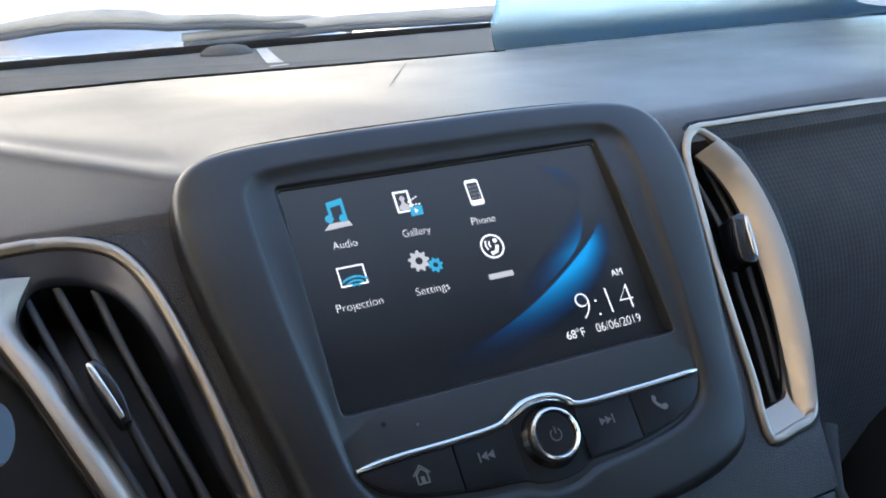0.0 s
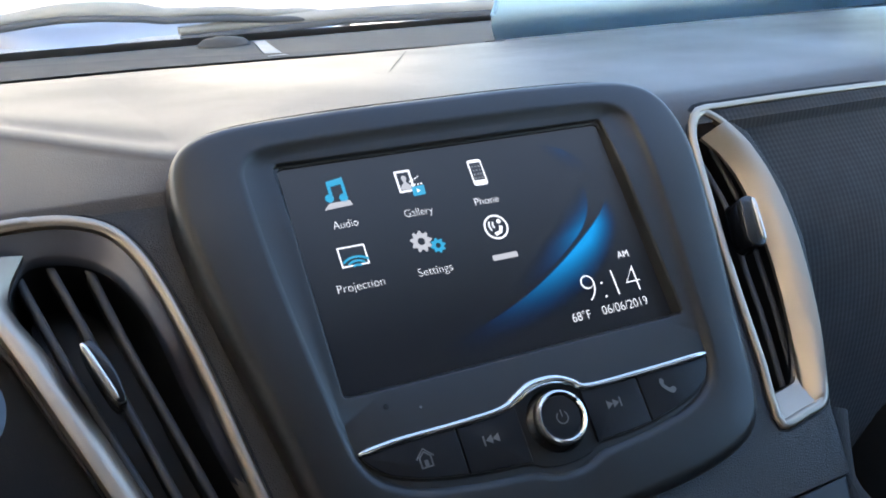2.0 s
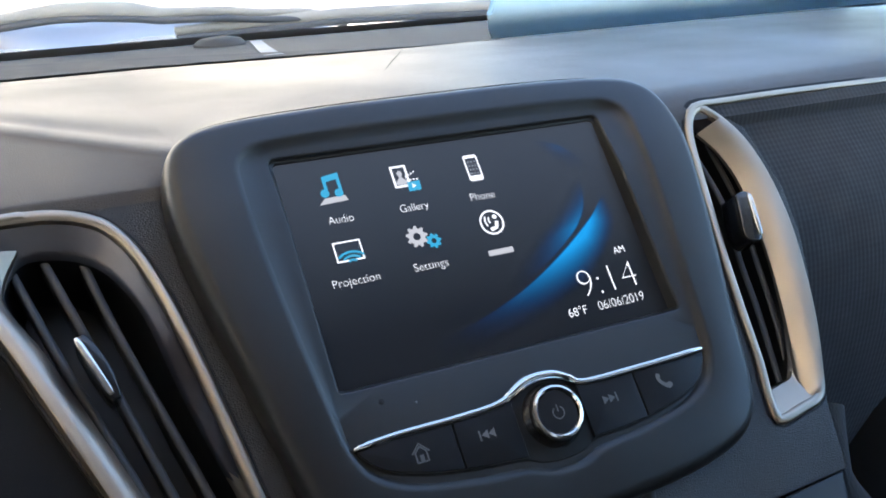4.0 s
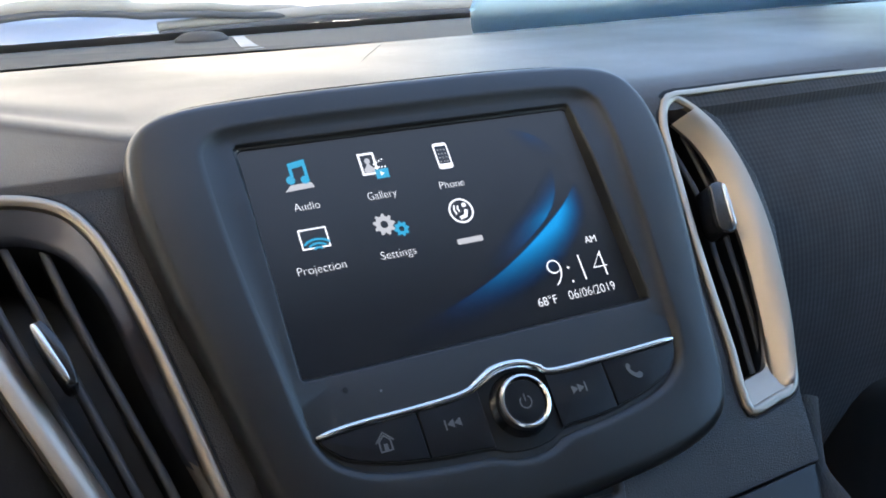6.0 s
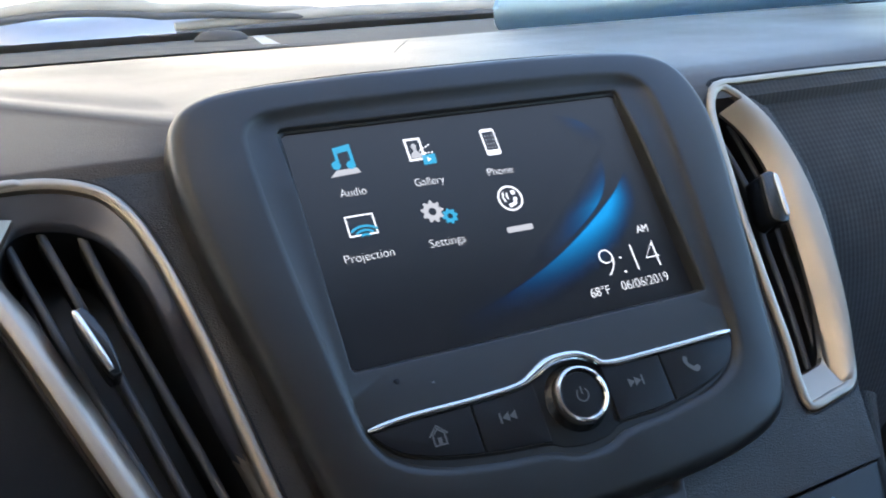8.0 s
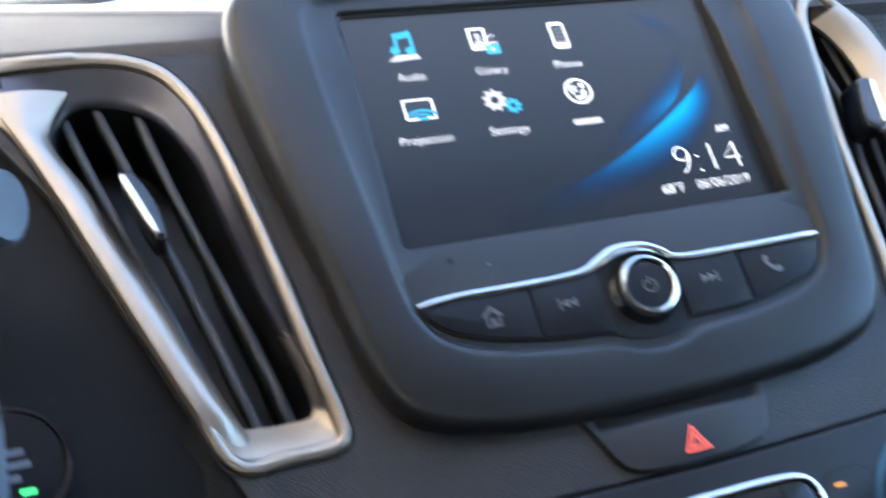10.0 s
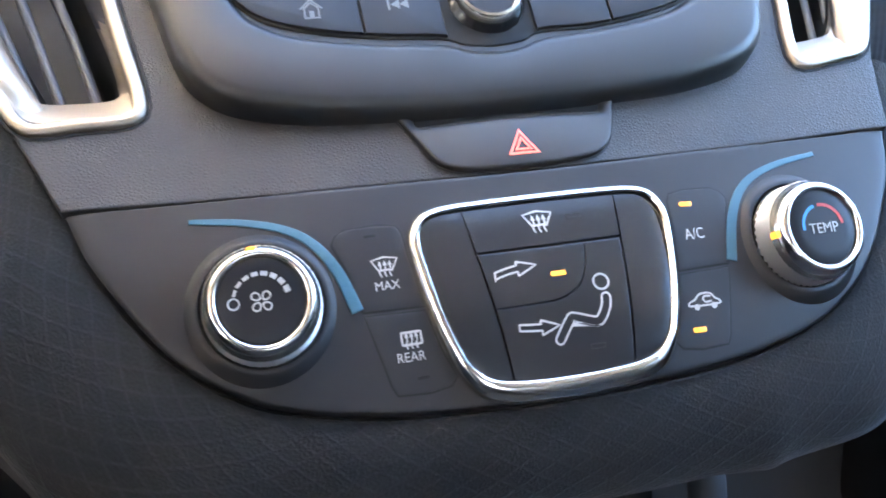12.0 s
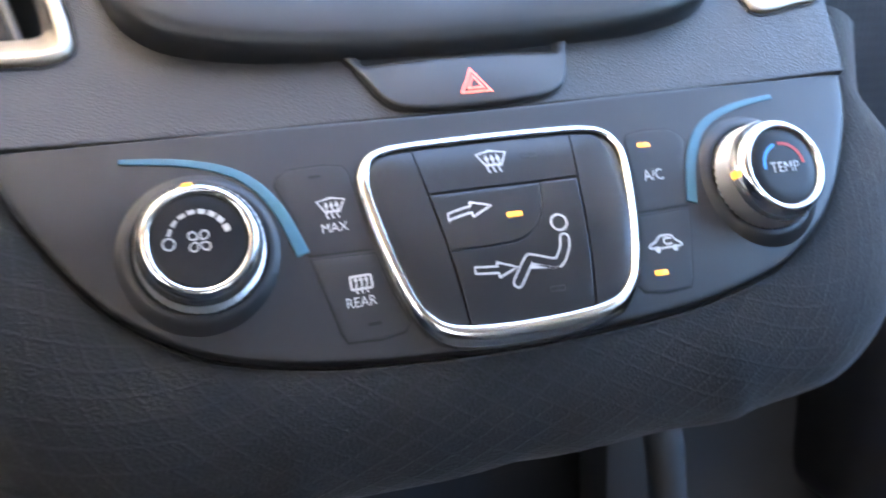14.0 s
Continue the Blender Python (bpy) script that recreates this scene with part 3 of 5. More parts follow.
blade([(70, 61), (63, 54.5), (56, 49), (37, 37), (18.4, 27), (1.5, 20), (-16, 14.5), (-38, 9)], [(71, 60), (72, 50), (66, 39), (48, 23), (28, 14), (8, 8), (-14, 3.5), (-38, 1.5)], 1.4, 0.34)
blade([(61, 70), (58.5, 58), (51, 47.8), (38, 38.6), (23, 30.6), (12, 25)], [(60, 72), (44, 57), (27, 44), (17, 36), (10, 30), (6, 25.5)], 0.80, 0.40)
blade([(44, 93), (56, 89), (64, 82), (68, 74)], [(44, 91), (51, 82), (59, 75), (66, 71)], 0.34, 0.35)
for word, x, z, w in (("Audio", -57.5, 68.6, 11), ("Gallery", -24.0, 68.4, 13.2), ("Phone", 9.3, 68.2, 12), ("Projection", -59, 41.2, 20.5), ("Settings", -25.3, 41.4, 15.8)):
    part("menu_word", lettering(word, x, z, 3.6, LIT, w, 0.05, thin=0.018), LCDWHITE, screen, "white menu word " + word, smooth=False)
part("menu_word", plate([rrect(2.4, 41.6, 14.8, 44.2, 0.6)], LIT, 0.08, 0.01, 0), LCDGREY, screen, "pale bar for a service name", smooth=False)
part("clock_time", lettering("9:14", 55.0, 14.2, 13.2, LIT, 30.5, 0.05, thin=0.030), LCDWHITE, screen, "large white clock digits 9:14", smooth=False)
part("clock_half", lettering("AM", 66.6, 31.0, 3.4, LIT, 6.0, 0.05), LCDWHITE, screen, "white letters AM", smooth=False)
part("temperature", lettering("68\u00b0F", 34.3, 7.2, 4.0, LIT, 9.6, 0.05, thin=0.01), LCDWHITE, screen, "white outside temperature 68\u00b0F", smooth=False)
part("date", lettering("06/06/2019", 57.6, 7.3, 4.2, LIT, 24.5, 0.05, thin=0.016), LCDWHITE, screen, "white date 06/06/2019", smooth=False)
# audio: two notes over a tray
drawn("audio_tray", [[(-64.6, 77.6), (-51.6, 78.2), (-52.6, 80.6), (-61.5, 80.4)]], LCDGREY, label="silver tray under the note")
drawn("audio_note", [[(-60.6, 84), (-60.6, 90.2), (-53.0, 91.4), (-53.0, 82.6), (-54.4, 82.6), (-54.4, 88.4), (-59.2, 87.7), (-59.2, 84)]], LCDBLUE)
drawn("audio_note", [disc(-60.9, 82.6, 1.9, 16)], LCDBLUE)
drawn("audio_note", [disc(-54.8, 82.0, 1.9, 16)], LCDBLUE)
# gallery: a framed photo and a clapper board
drawn("photo_frame", [rrect(-29.6, 79.8, -22.0, 90.2, 0.2), rrect(-28.6, 80.8, -23.0, 89.2, 0.2)], LCDWHITE)
drawn("photo_shape", [curve([(-25.8, 87.8), (-24.5, 86.5), (-25.2, 84.6), (-23.6, 82.8), (-23.6, 81.2), (-28, 81.2), (-28, 82.8), (-26.4, 84.6), (-27.1, 86.5)], 3)], LCDGREY, label="pale plain shape in a photo symbol")
drawn("clapper_board", [[(-23.8, 77.4), (-18.0, 77.6), (-17.6, 82.0), (-23.6, 81.8)]], LCDBLUE, LIT - 0.1)
for i in range(4):
    drawn("clapper_stripe", [[(-23.6 + i * 1.5, 82.3), (-22.8 + i * 1.5, 82.3), (-22.5 + i * 1.5, 83.1), (-23.3 + i * 1.5, 83.1)]], LCDWHITE, LIT - 0.1)
    drawn("clapper_arm", [[(-23.8 + i * 1.4, 83.8 + i * 0.62), (-23.0 + i * 1.4, 84.2 + i * 0.62), (-22.9 + i * 1.4, 84.9 + i * 0.62), (-23.7 + i * 1.4, 84.6 + i * 0.62)]], LCDWHITE, LIT - 0.1)
drawn("clapper_mark", [[(-21.6, 78.6), (-19.8, 79.7), (-21.6, 80.8)]], LCDWHITE, LIT - 0.2)
# phone
drawn("phone_body", [rrect(6.1, 77.4, 13.2, 90.2, 1.3)], LCDWHITE)
drawn("phone_glass", [rrect(6.9, 80.0, 12.4, 88.6, 0.2)], LCDDARK, LIT - 0.1)
for i in range(3):
    for j in range(4):
        drawn("phone_key", [rrect(7.7 + i * 1.6, 80.7 + j * 1.9, 8.3 + i * 1.6, 81.3 + j * 1.9, 0.1, 1)], LCDGREY, LIT - 0.2)
# projection: a screen with waves
drawn("projection_frame", [rrect(-64.6, 51.4, -52.4, 60.4, 0.2), rrect(-63.9, 52.1, -53.1, 59.7, 0.2)], LCDWHITE)
drawn("projection_pane", [rrect(-63.9, 52.1, -53.1, 59.7, 0.2)], LCDDARK, LIT + 0.02)
for r in (2.2, 4.6, 7.0):
    arc = [(-57.9 + r * math.sin(radians(a)), 50.2 + 0.74 * r * math.cos(radians(a))) for a in range(-52, 53, 8)]
    drawn("projection_wave", [strip(arc, 0.95)], LCDBLUE, LIT - 0.1)


def cog(cx, cz, r, teeth):
    out = []
    for i in range(teeth * 4):
        a = 2 * math.pi * i / (teeth * 4)
        rr = r if i % 4 in (0, 1) else r * 0.76
        out.append((cx + rr * math.cos(a), cz + rr * math.sin(a)))
    return out


drawn("large_cog", [cog(-27.3, 56.6, 5.0, 9), disc(-27.3, 56.6, 1.7, 16)], LCDGREY)
drawn("small_cog", [cog(-20.4, 53.4, 3.5, 8), disc(-20.4, 53.4, 1.2, 16)], LCDBLUE, LIT - 0.1)
drawn("service_ring", [disc(9.2, 56.8, 5.9, 32), disc(9.2, 56.8, 5.0, 32)], LCDWHITE)
drawn("service_mark", [strip([(6.6, 59.8), (6.0, 57.6), (6.6, 55.4)], 0.8)], LCDWHITE, LIT - 0.1)
drawn("service_mark", [strip([(8.3, 59.4), (7.8, 57.8), (8.3, 56.4)], 0.8)], LCDWHITE, LIT - 0.1)
drawn("service_mark", [disc(11.2, 59.2, 1.1, 12)], LCDWHITE, LIT - 0.1)
drawn("service_mark", [strip([(11.6, 57.0), (10.6, 54.2), (7.6, 53.4)], 1.7)], LCDWHITE, LIT - 0.1)

# button bar under the display
BAR_TOP = curve([(-83, -23.6), (-66, -22.4), (-42, -22.4), (-22, -21.6), (-14, -18.8), (-7, -15.8), (0, -15.0), (7, -15.8), (13, -18.6), (19, -21.8), (42, -22.2), (66, -22.0), (82, -21.6)], 6, False)
BAR_LOW = curve([(82, -22.4), (80, -29), (73, -36), (58, -41), (36, -44.6), (17, -45.2), (10, -48), (0, -49.2), (-10, -48), (-17, -45.4), (-36, -43.6), (-56, -40.4), (-72, -35.4), (-80, -29), (-83, -24)], 5, False)
part("button_well", plate([BAR_TOP + BAR_LOW], -5.0, 2.0, 0.5), GAP, unit, "dark well behind the buttons")


def between(x0, x1):
    """The part of the bar from x0 to x1, a little inside its edges."""
    top = [(x, np.interp(x, [p[0] for p in BAR_TOP], [p[1] for p in BAR_TOP]) - 1.3) for x in np.linspace(x0, x1, 14)]
    lo = sorted(BAR_LOW)
    low = [(x, np.interp(x, [p[0] for p in lo], [p[1] for p in lo]) + 1.0) for x in np.linspace(x1, x0, 14)]
    return [tuple(p) for p in top] + [tuple(p) for p in low]


def hard_button(x0, x1, front=-6.2):
    return part("button", plate([between(x0, x1)], front, 2.4, 0.4, 3), BUTTON, unit)


home, back, ahead, call = hard_button(-81.6, -43.0), hard_button(-42.2, -15.5), hard_button(15.5, 43.0), hard_button(43.8, 81.0)
PF = -6.32
part("house_symbol", join(plate([strip([(-61.8, -31.2), (-58.2, -27.6), (-54.6, -31.2)], 0.6)], PF, 0.2, 0.02, 0), plate([[(-60.8, -30.8), (-60.8, -35), (-55.6, -35), (-55.6, -30.8), (-58.2, -28.4)], [(-60.2, -31), (-60.2, -34.4), (-56.2, -34.4), (-56.2, -31), (-58.2, -29.2)]], PF, 0.2, 0.02, 0), plate([rrect(-59.0, -35, -57.4, -32, 0.1, 1)], PF, 0.2, 0.02, 0)), DIMPRINT, home, smooth=False)


def skip(x, way, parent):
    for k in (0, 3.0):
        part("skip_symbol", plate([[(x + way * (k - 2.8), -29.6), (x + way * (k + 0.2), -31.4), (x + way * (k - 2.8), -33.2)]], PF, 0.2, 0.02, 0), DIMPRINT, parent, smooth=False)
    part("skip_symbol", plate([rrect(min(x + way * 3.5, x + way * 4.2), -33.4, max(x + way * 3.5, x + way * 4.2), -29.4, 0.1, 1)], PF, 0.2, 0.02, 0), DIMPRINT, parent, smooth=False)


skip(-29, -1, back)
skip(28, 1, ahead)
hand = curve([(54.6, -26.8), (56.0, -28.0), (55.4, -29.6), (57.6, -31.8), (59.4, -31.4), (60.6, -32.8), (59.2, -34.2), (57.2, -33.6), (54.6, -31.2), (53.6, -28.6)], 3)
part("handset_symbol", plate([hand], PF, 0.2, 0.02, 0), DIMPRINT, call, smooth=False)

# chrome strip over the buttons, swelling round the knob and slimmer at its ends
taper = [min(1, 0.5 + min(i, len(BAR_TOP) - 1 - i) / 5) * (1.0 + 0.45 * math.exp(-((p[0] + 9) / 8) ** 2) + 0.35 * math.exp(-((p[0] - 4) / 9) ** 2)) for i, p in enumerate(BAR_TOP)]
section = [(1.55 * math.cos(a) * MM, (0.2 + 1.5 * math.sin(a)) * MM) for a in [math.pi * 2 * i / 12 for i in range(12)]]
part("chrome_strip", sweep(s3(BAR_TOP, -6.0), section, scale=taper), CHROME, unit, "bright chrome strip with a bump at the knob")
KN = (1.0, -31.2)
knob = part("power_knob", lathe([(14.4, -3), (13.6, -4.8), (12.6, -5.6), (12.0, -6.8), (11.2, -7.4), (10.6, -9.4), (10.0, -10.0), (8.8, -9.8), (8.2, -9.4), (4, -9.5), (0.1, -9.6)], KN), GLOSS, unit, "round gloss black power knob")
part("chrome_ring", loft([s3(disc(*KN, r, 56), y) for r, y in ((9.0, -9.6), (9.2, -10.8), (9.9, -11.4), (10.7, -11.1), (11.2, -10.2), (11.5, -8.8), (11.4, -7.4))]), CHROME, knob, "polished chrome ring")
part("knob_cap", lathe([(8.9, -9.5), (8.6, -10.2), (5, -10.4), (0.1, -10.5)], KN, 40), BUTTON, knob)
arc = [(KN[0] + 2.5 * math.sin(radians(a)), KN[1] - 0.3 + 2.5 * math.cos(radians(a))) for a in range(35, 326, 12)]
part("power_symbol", join(plate([strip(arc, 0.5)], -10.6, 0.15, 0.02, 0), plate([rrect(KN[0] - 0.25, KN[1], KN[0] + 0.25, KN[1] + 3.0, 0.1, 1)], -10.6, 0.15, 0.02, 0)), DIMPRINT, knob, smooth=False)

# ---- air vents ----
def air_vent(near, opening, sill, leg_from, leg_to, vanes, tab, label):
    """near: the opening's outline; leg: the wide satin band on its outer side; vanes: pairs of ends; tab: its two ends."""
    vent = thing("air_vent", STACK, label, "air vent", "dashboard air vents")
    loop = curve(near, 4)
    lift = lambda d: (lambda x, z: SLOPE(x, z) + d)
    # rounded bright lip, then a hollow bevel down to the opening
    n = 200
    cen = tuple(np.mean(np.array(opening), axis=0))
    o, i_ = star(loop, cen, n), star(curve(opening, 4), cen, n)
    mix = lambda k: [(a[0] + (b[0] - a[0]) * k, a[1] + (b[1] - a[1]) * k) for a, b in zip(o, i_)]
    part("rim", loft([s3(inset(o, -0.9), lift(2.0)), s3(inset(o, -0.9), lift(-0.6)), s3(inset(o, -0.4), lift(-1.6)), s3(inset(o, 0.4), lift(-2.1)), s3(inset(o, 1.6), lift(-2.3)), s3(inset(o, 2.8), lift(-2.0)), s3(inset(o, 3.8), lift(-1.1)), s3(inset(o, 4.3), lift(1.5))]), SATIN, vent, "satin silver rim")
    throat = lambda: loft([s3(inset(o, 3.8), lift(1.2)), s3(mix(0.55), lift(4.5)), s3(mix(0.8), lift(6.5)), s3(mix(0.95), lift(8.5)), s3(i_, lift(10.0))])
    # one bevel surface: darker satin above z = -20 mm, brighter satin below
    for name, low, mat, words in (("throat", False, DARKSATIN, "dark hollow bevel inside the rim"), ("lower_bevel", True, SATIN, "satin silver bevel at the foot")):
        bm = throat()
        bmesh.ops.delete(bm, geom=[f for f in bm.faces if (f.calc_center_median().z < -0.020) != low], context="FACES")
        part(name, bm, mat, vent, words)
    front_line, back_line = curve(sill[0], 5, False), curve(sill[1], 5, False)
    part("bottom_sill", loft([[Vector(((p[0] * (1 - u) + q[0] * u) * MM, (SLOPE(*p) - 0.9 + 8.5 * u ** 1.15) * MM, (p[1] * (1 - u) + q[1] * u) * MM)) for p, q in zip(front_line, back_line)] for u in (0, 0.2, 0.4, 0.6, 0.8, 1.0)] + [[Vector((q[0] * MM, (SLOPE(*q) + 24) * MM, q[1] * MM)) for q in back_line]], closed=False), SATIN, vent, "satin silver ledge")
    part("shadow_joint", loft([s3(inset(o, k), lift(d)) for k, d in ((-0.6, -0.1), (-1.0, -0.3), (-1.9, -0.25), (-2.2, 0.5))]), GAP, vent, "dark joint round the rim")
    part("duct", loft([s3(inset(i_, k), lift(d)) for k, d in ((-0.3, 9.5), (0.8, 16), (2.5, 36), (6, 46))], cap_last=True), BLACK, vent, "black air duct")
    leg_height = (lambda u: -3.0 + 3.5 * max(0, 1 - u / 0.16) ** 2 + 15 * max(0, u - 0.42) ** 2) if near is LEFT_NEAR else (lambda u: -3.0 + 3.0 * max(0, 1 - u / 0.15) ** 2 + 7.6 * u ** 2)
    blend = lambda z: min(1, max(0, (z + 60) / 16)) if near is LEFT_NEAR else min(1, max(0, (z + 62) / 9))
    # wide satin leg, rolled over from the rim down into the duct
    rows = []
    for a, b in zip(curve(leg_from, 6, False), curve(leg_to, 6, False)):
        a, b = np.array(a), np.array(b)
        row = []
        for k in range(17):
            u = k / 16
            p = a + (b - a) * u
            row.append(Vector((p[0] * MM, (SLOPE(*p) + leg_height(u) * blend(p[1]) + (8.2 * u - 0.6) * (1 - blend(p[1]))) * MM, p[1] * MM)))
        row += [row[-1] + Vector((0, d * MM, 0)) for d in ((2, 12, 26) if near is LEFT_NEAR else (0.6, 1.2, 2.0))]
        rows.append(row)
    part("satin_leg", loft(rows, closed=False), SATIN, vent, "broad satin silver band")
    for line in vanes:
        path = curve(line, 5, False)
        slat = part("vane", loft([[Vector(((x + w) * MM, (SLOPE(x, z) + d) * MM, z * MM)) for w, d in ((-1.5, 13), (1.5, 13), (1.2, 24), (-1.2, 24))] for x, z in path], True, True), BLACK, vent)
        part("front_edge", loft([[Vector(((x + 1.8 * math.cos(t)) * MM, (SLOPE(x, z) + 13 - 1.4 * math.sin(t)) * MM, z * MM)) for t in [math.pi * k / 6 for k in range(7)]] for x, z in path], True, True, closed=False), VANE, slat, "rounded grey front edge")
    (x0, z0), (x1, z1) = tab
    slider = part("slider_tab", join(plate([strip(curve([(x0 + 1.5, z0 + 1), ((x0 + x1) / 2 + 2.0, (z0 + z1) / 2), (x1 + 1.5, z1 - 2)], 4, False), [3.5, 5.0, 6.2, 6.8, 7.0, 6.8, 6.0, 5.0, 3.2])], 1.0, 14, 1.3, 3)) if x0 < 0 else plate([curve([(x0 - 1, z0 + 2), (x0 + 1.6, z0 - 1), ((x0 + x1) / 2 + 2.2, (z0 + z1) / 2), (x1 + 1.6, z1), (x1 - 1.5, z1 - 3), (x1 - 6.5, z1 - 2), (x1 - 8.8, z1 + 2), ((x0 + x1) / 2 - 9, (z0 + z1) / 2), (x0 - 8.6, z0 - 3), (x0 - 7.0, z0 + 1)], 4)], 0.6, 14, 1.6, 4), GLOSS, vent, "gloss black slider tab")
    part("chrome_strip", plate([strip(curve([(x0, z0), ((x0 + x1) / 2, (z0 + z1) / 2), (x1, z1)], 5, False), [1.4, 2.3, 2.6, 2.7, 2.7, 2.7, 2.7, 2.7, 2.6, 2.3, 1.6])], -0.2, 2.0, 0.6, 3), CHROME, slider, "short chrome strip")
    return vent


LEG_L_OUT = [(-148, -62), (-151, -58), (-155, -51), (-166, -23), (-177, 7), (-190, 42), (-202, 70), (-212, 82)]
LEG_L_IN = [(-138, -58), (-141, -53), (-145, -46), (-156, -18), (-166, 10), (-178, 42), (-188, 66), (-180, 84)]
air_vent(LEFT_NEAR, LEFT_OPEN, ([(-112.5, -52), (-114, -58.5), (-121, -60.5), (-133, -60), (-146, -58.5), (-151, -52)], [(-119, -44), (-120.5, -47), (-124, -48.5), (-133, -48.5), (-143, -47.5), (-148, -44)]), LEG_L_OUT, LEG_L_IN, [[(-183, 79), (-172, 39), (-156, -12), (-146, -45)], [(-173, 88), (-163, 51), (-147, -11), (-138, -48)], [(-159, 86), (-150, 44), (-134, -17), (-127, -49)]], ((-167.5, 42), (-159.5, 19)), "dark air vent with satin silver surround beside the steering wheel")
LEG_R_OUT = [(140.5, -58.5), (145.0, -53.5), (150.8, -45), (162.0, -20), (171.2, 9), (176.3, 34), (177.3, 59), (173.4, 79), (164.5, 93.5)]
LEG_R_IN = [(134.5, -54), (138, -49), (141.2, -41), (148, -21), (156, 9), (160.6, 37), (161.6, 60), (157.6, 77), (150.5, 89)]
air_vent(RIGHT_NEAR, RIGHT_OPEN, ([(113.5, -50), (114.5, -57.5), (119, -60), (130, -58.4), (141, -55.5), (146, -50)], [(119, -43), (120.5, -45.5), (124, -46.5), (131, -45.5), (138, -44), (141, -41)]), LEG_R_OUT, LEG_R_IN, [[(149, 88), (152, 66), (153, 50), (150.5, 33), (146.6, 18), (143, -9), (136, -44)], [(161, 88), (162.6, 62), (162, 46), (160, 33), (157, 19), (152, -10), (144, -42)], [(141, 80), (141, 52), (137, 22), (132, -8), (124.5, -47)]], ((151.0, 46.5), (147.4, 24.5)), "dark air vent with satin silver surround on the passenger side")

# thin trim line along the dashboard, both ways from the vents
def trim_line(points, label):
    ob = thing("trim_strip", STACK, label, "trim", kind="structure")
    sec = [(1.9 * math.cos(a) * MM, (0.3 + 1.6 * math.sin(a)) * MM) for a in [math.pi * 2 * i / 10 for i in range(10)]]
    part("shadow_joint", sweep([Vector((x * MM, (SLOPE(x, z) + 0.6 + dy) * MM, (z + 3.0) * MM)) for x, z, dy in points[1:]], [(1.6 * math.cos(a) * MM, 0.9 * math.sin(a) * MM) for a in [math.pi * 2 * i / 8 for i in range(8)]]), GAP, ob, "dark joint above the strip")
    part("lower_joint", sweep([Vector((x * MM, (SLOPE(x, z) + 1.2 + dy) * MM, (z - 4.6) * MM)) for x, z, dy in points[4:]], [(3.4 * math.cos(a) * MM, 1.8 * math.sin(a) * MM) for a in [math.pi * 2 * i / 10 for i in range(10)]]), HOUSING, ob, "dark rounded bead under the strip")
    part("strip", sweep([Vector((x * MM, (SLOPE(x, z) - 1.0 + dy) * MM, z * MM)) for x, z, dy in points], sec, scale=[0.25, 0.8] + [1] * (len(points) - 2)), SATIN, ob)


trim_line([(143.4, 95.0, 0.6), (146.6, 99.8, 0.1), (151, 102.4, -0.1), (157, 103.3, -0.1)] + [(150 + 15 * i, 102.2 + 0.8 * math.exp(-i / 4) + 1.2 * math.sin(min(1, i / 6) * 1.57) - 0.03 * i * i * 0.35, 0.012 * i * i) for i in range(1, 38)], "thin satin silver trim line above the passenger panel")
trim_line([(-168, 94.0, 2.0), (-174, 95.6, 0.6)] + [(-165 - 12 * i, 96.6 - 0.1 * i * i * 0.6, 0.03 * i * i) for i in range(1, 20)], "thin satin silver trim line over the cluster panel")

# ---- hazard switch ----
hazard = thing("hazard_switch", STACK, "black hazard switch with a red triangle outline", "switch")
HZ = curve([(-37.4, -69), (-35.2, -75), (-32.2, -81.5), (-28.6, -88.2), (-23.2, -92.2), (-12.5, -93.9), (1, -94.2), (14, -93.6), (25.5, -91.6), (31.6, -87.0), (34.6, -80), (36.4, -74.5), (37.4, -68.6), (20, -69.6), (0, -70), (-20, -69.6)], 3)
part("gap", sheared(plate([HZ], -0.15, 1, 0.1)), GAP, hazard, "dark joint round the switch")
SHELF_DROP = lambda x, z: 2.6 / (1 + math.exp(-(z + 75.2) / 0.55)) / (1 + math.exp((abs(x) - 32) / 0.6))
CUSH = lambda x, z: SLOPE(x, z) - 1.6 - 2.2 * math.cos(min(1, abs(x) / 40) * 1.57) * math.cos(min(1, abs(z + 84) / 16) * 1.57) + SHELF_DROP(x, z)
haz = part("rocker", draped(plate([inset(HZ, 0.7)], 0, 4, 0.9, 3), CUSH, 1.0), ROCKER, hazard)
tri = lambda r: [(0.3 + r * math.sin(radians(a)), -86.9 + r * math.cos(radians(a))) for a in (0, 120, 240)]
part("red_triangle", sheared(join(plate([tri(6.0), tri(4.7)], -0.2, 0.2, 0.02, 0), plate([tri(3.3), tri(2.1)], -0.2, 0.2, 0.02, 0)), CUSH), HAZRED, haz, "glowing red double triangle", smooth=False)

# ---- climate panel ----
climate = thing("climate_panel", STACK, "charcoal climate control panel with two chrome-ringed knobs", "climate control")
CP = curve(mirrored([(0, -95.2), (71, -93.4), (110, -91.8), (130, -90.5), (136.6, -90.1), (138.2, -90.1), (137.6, -91.8), (133.2, -105), (126, -118), (117, -132), (108, -142), (97, -150), (86, -155.5), (70, -160), (50, -163.4), (25, -165.4), (0, -166)]), 4)
CC = (0, -128)


def dome(x, z):
    d = max(0, -90 - z) / 76
    return -3.2 + 7.2 * (x / 137) ** 2 + 4.2 * (max(0, -108 - z) / 42) ** 2 + 2 * d ** 2 * (x / 120) ** 2


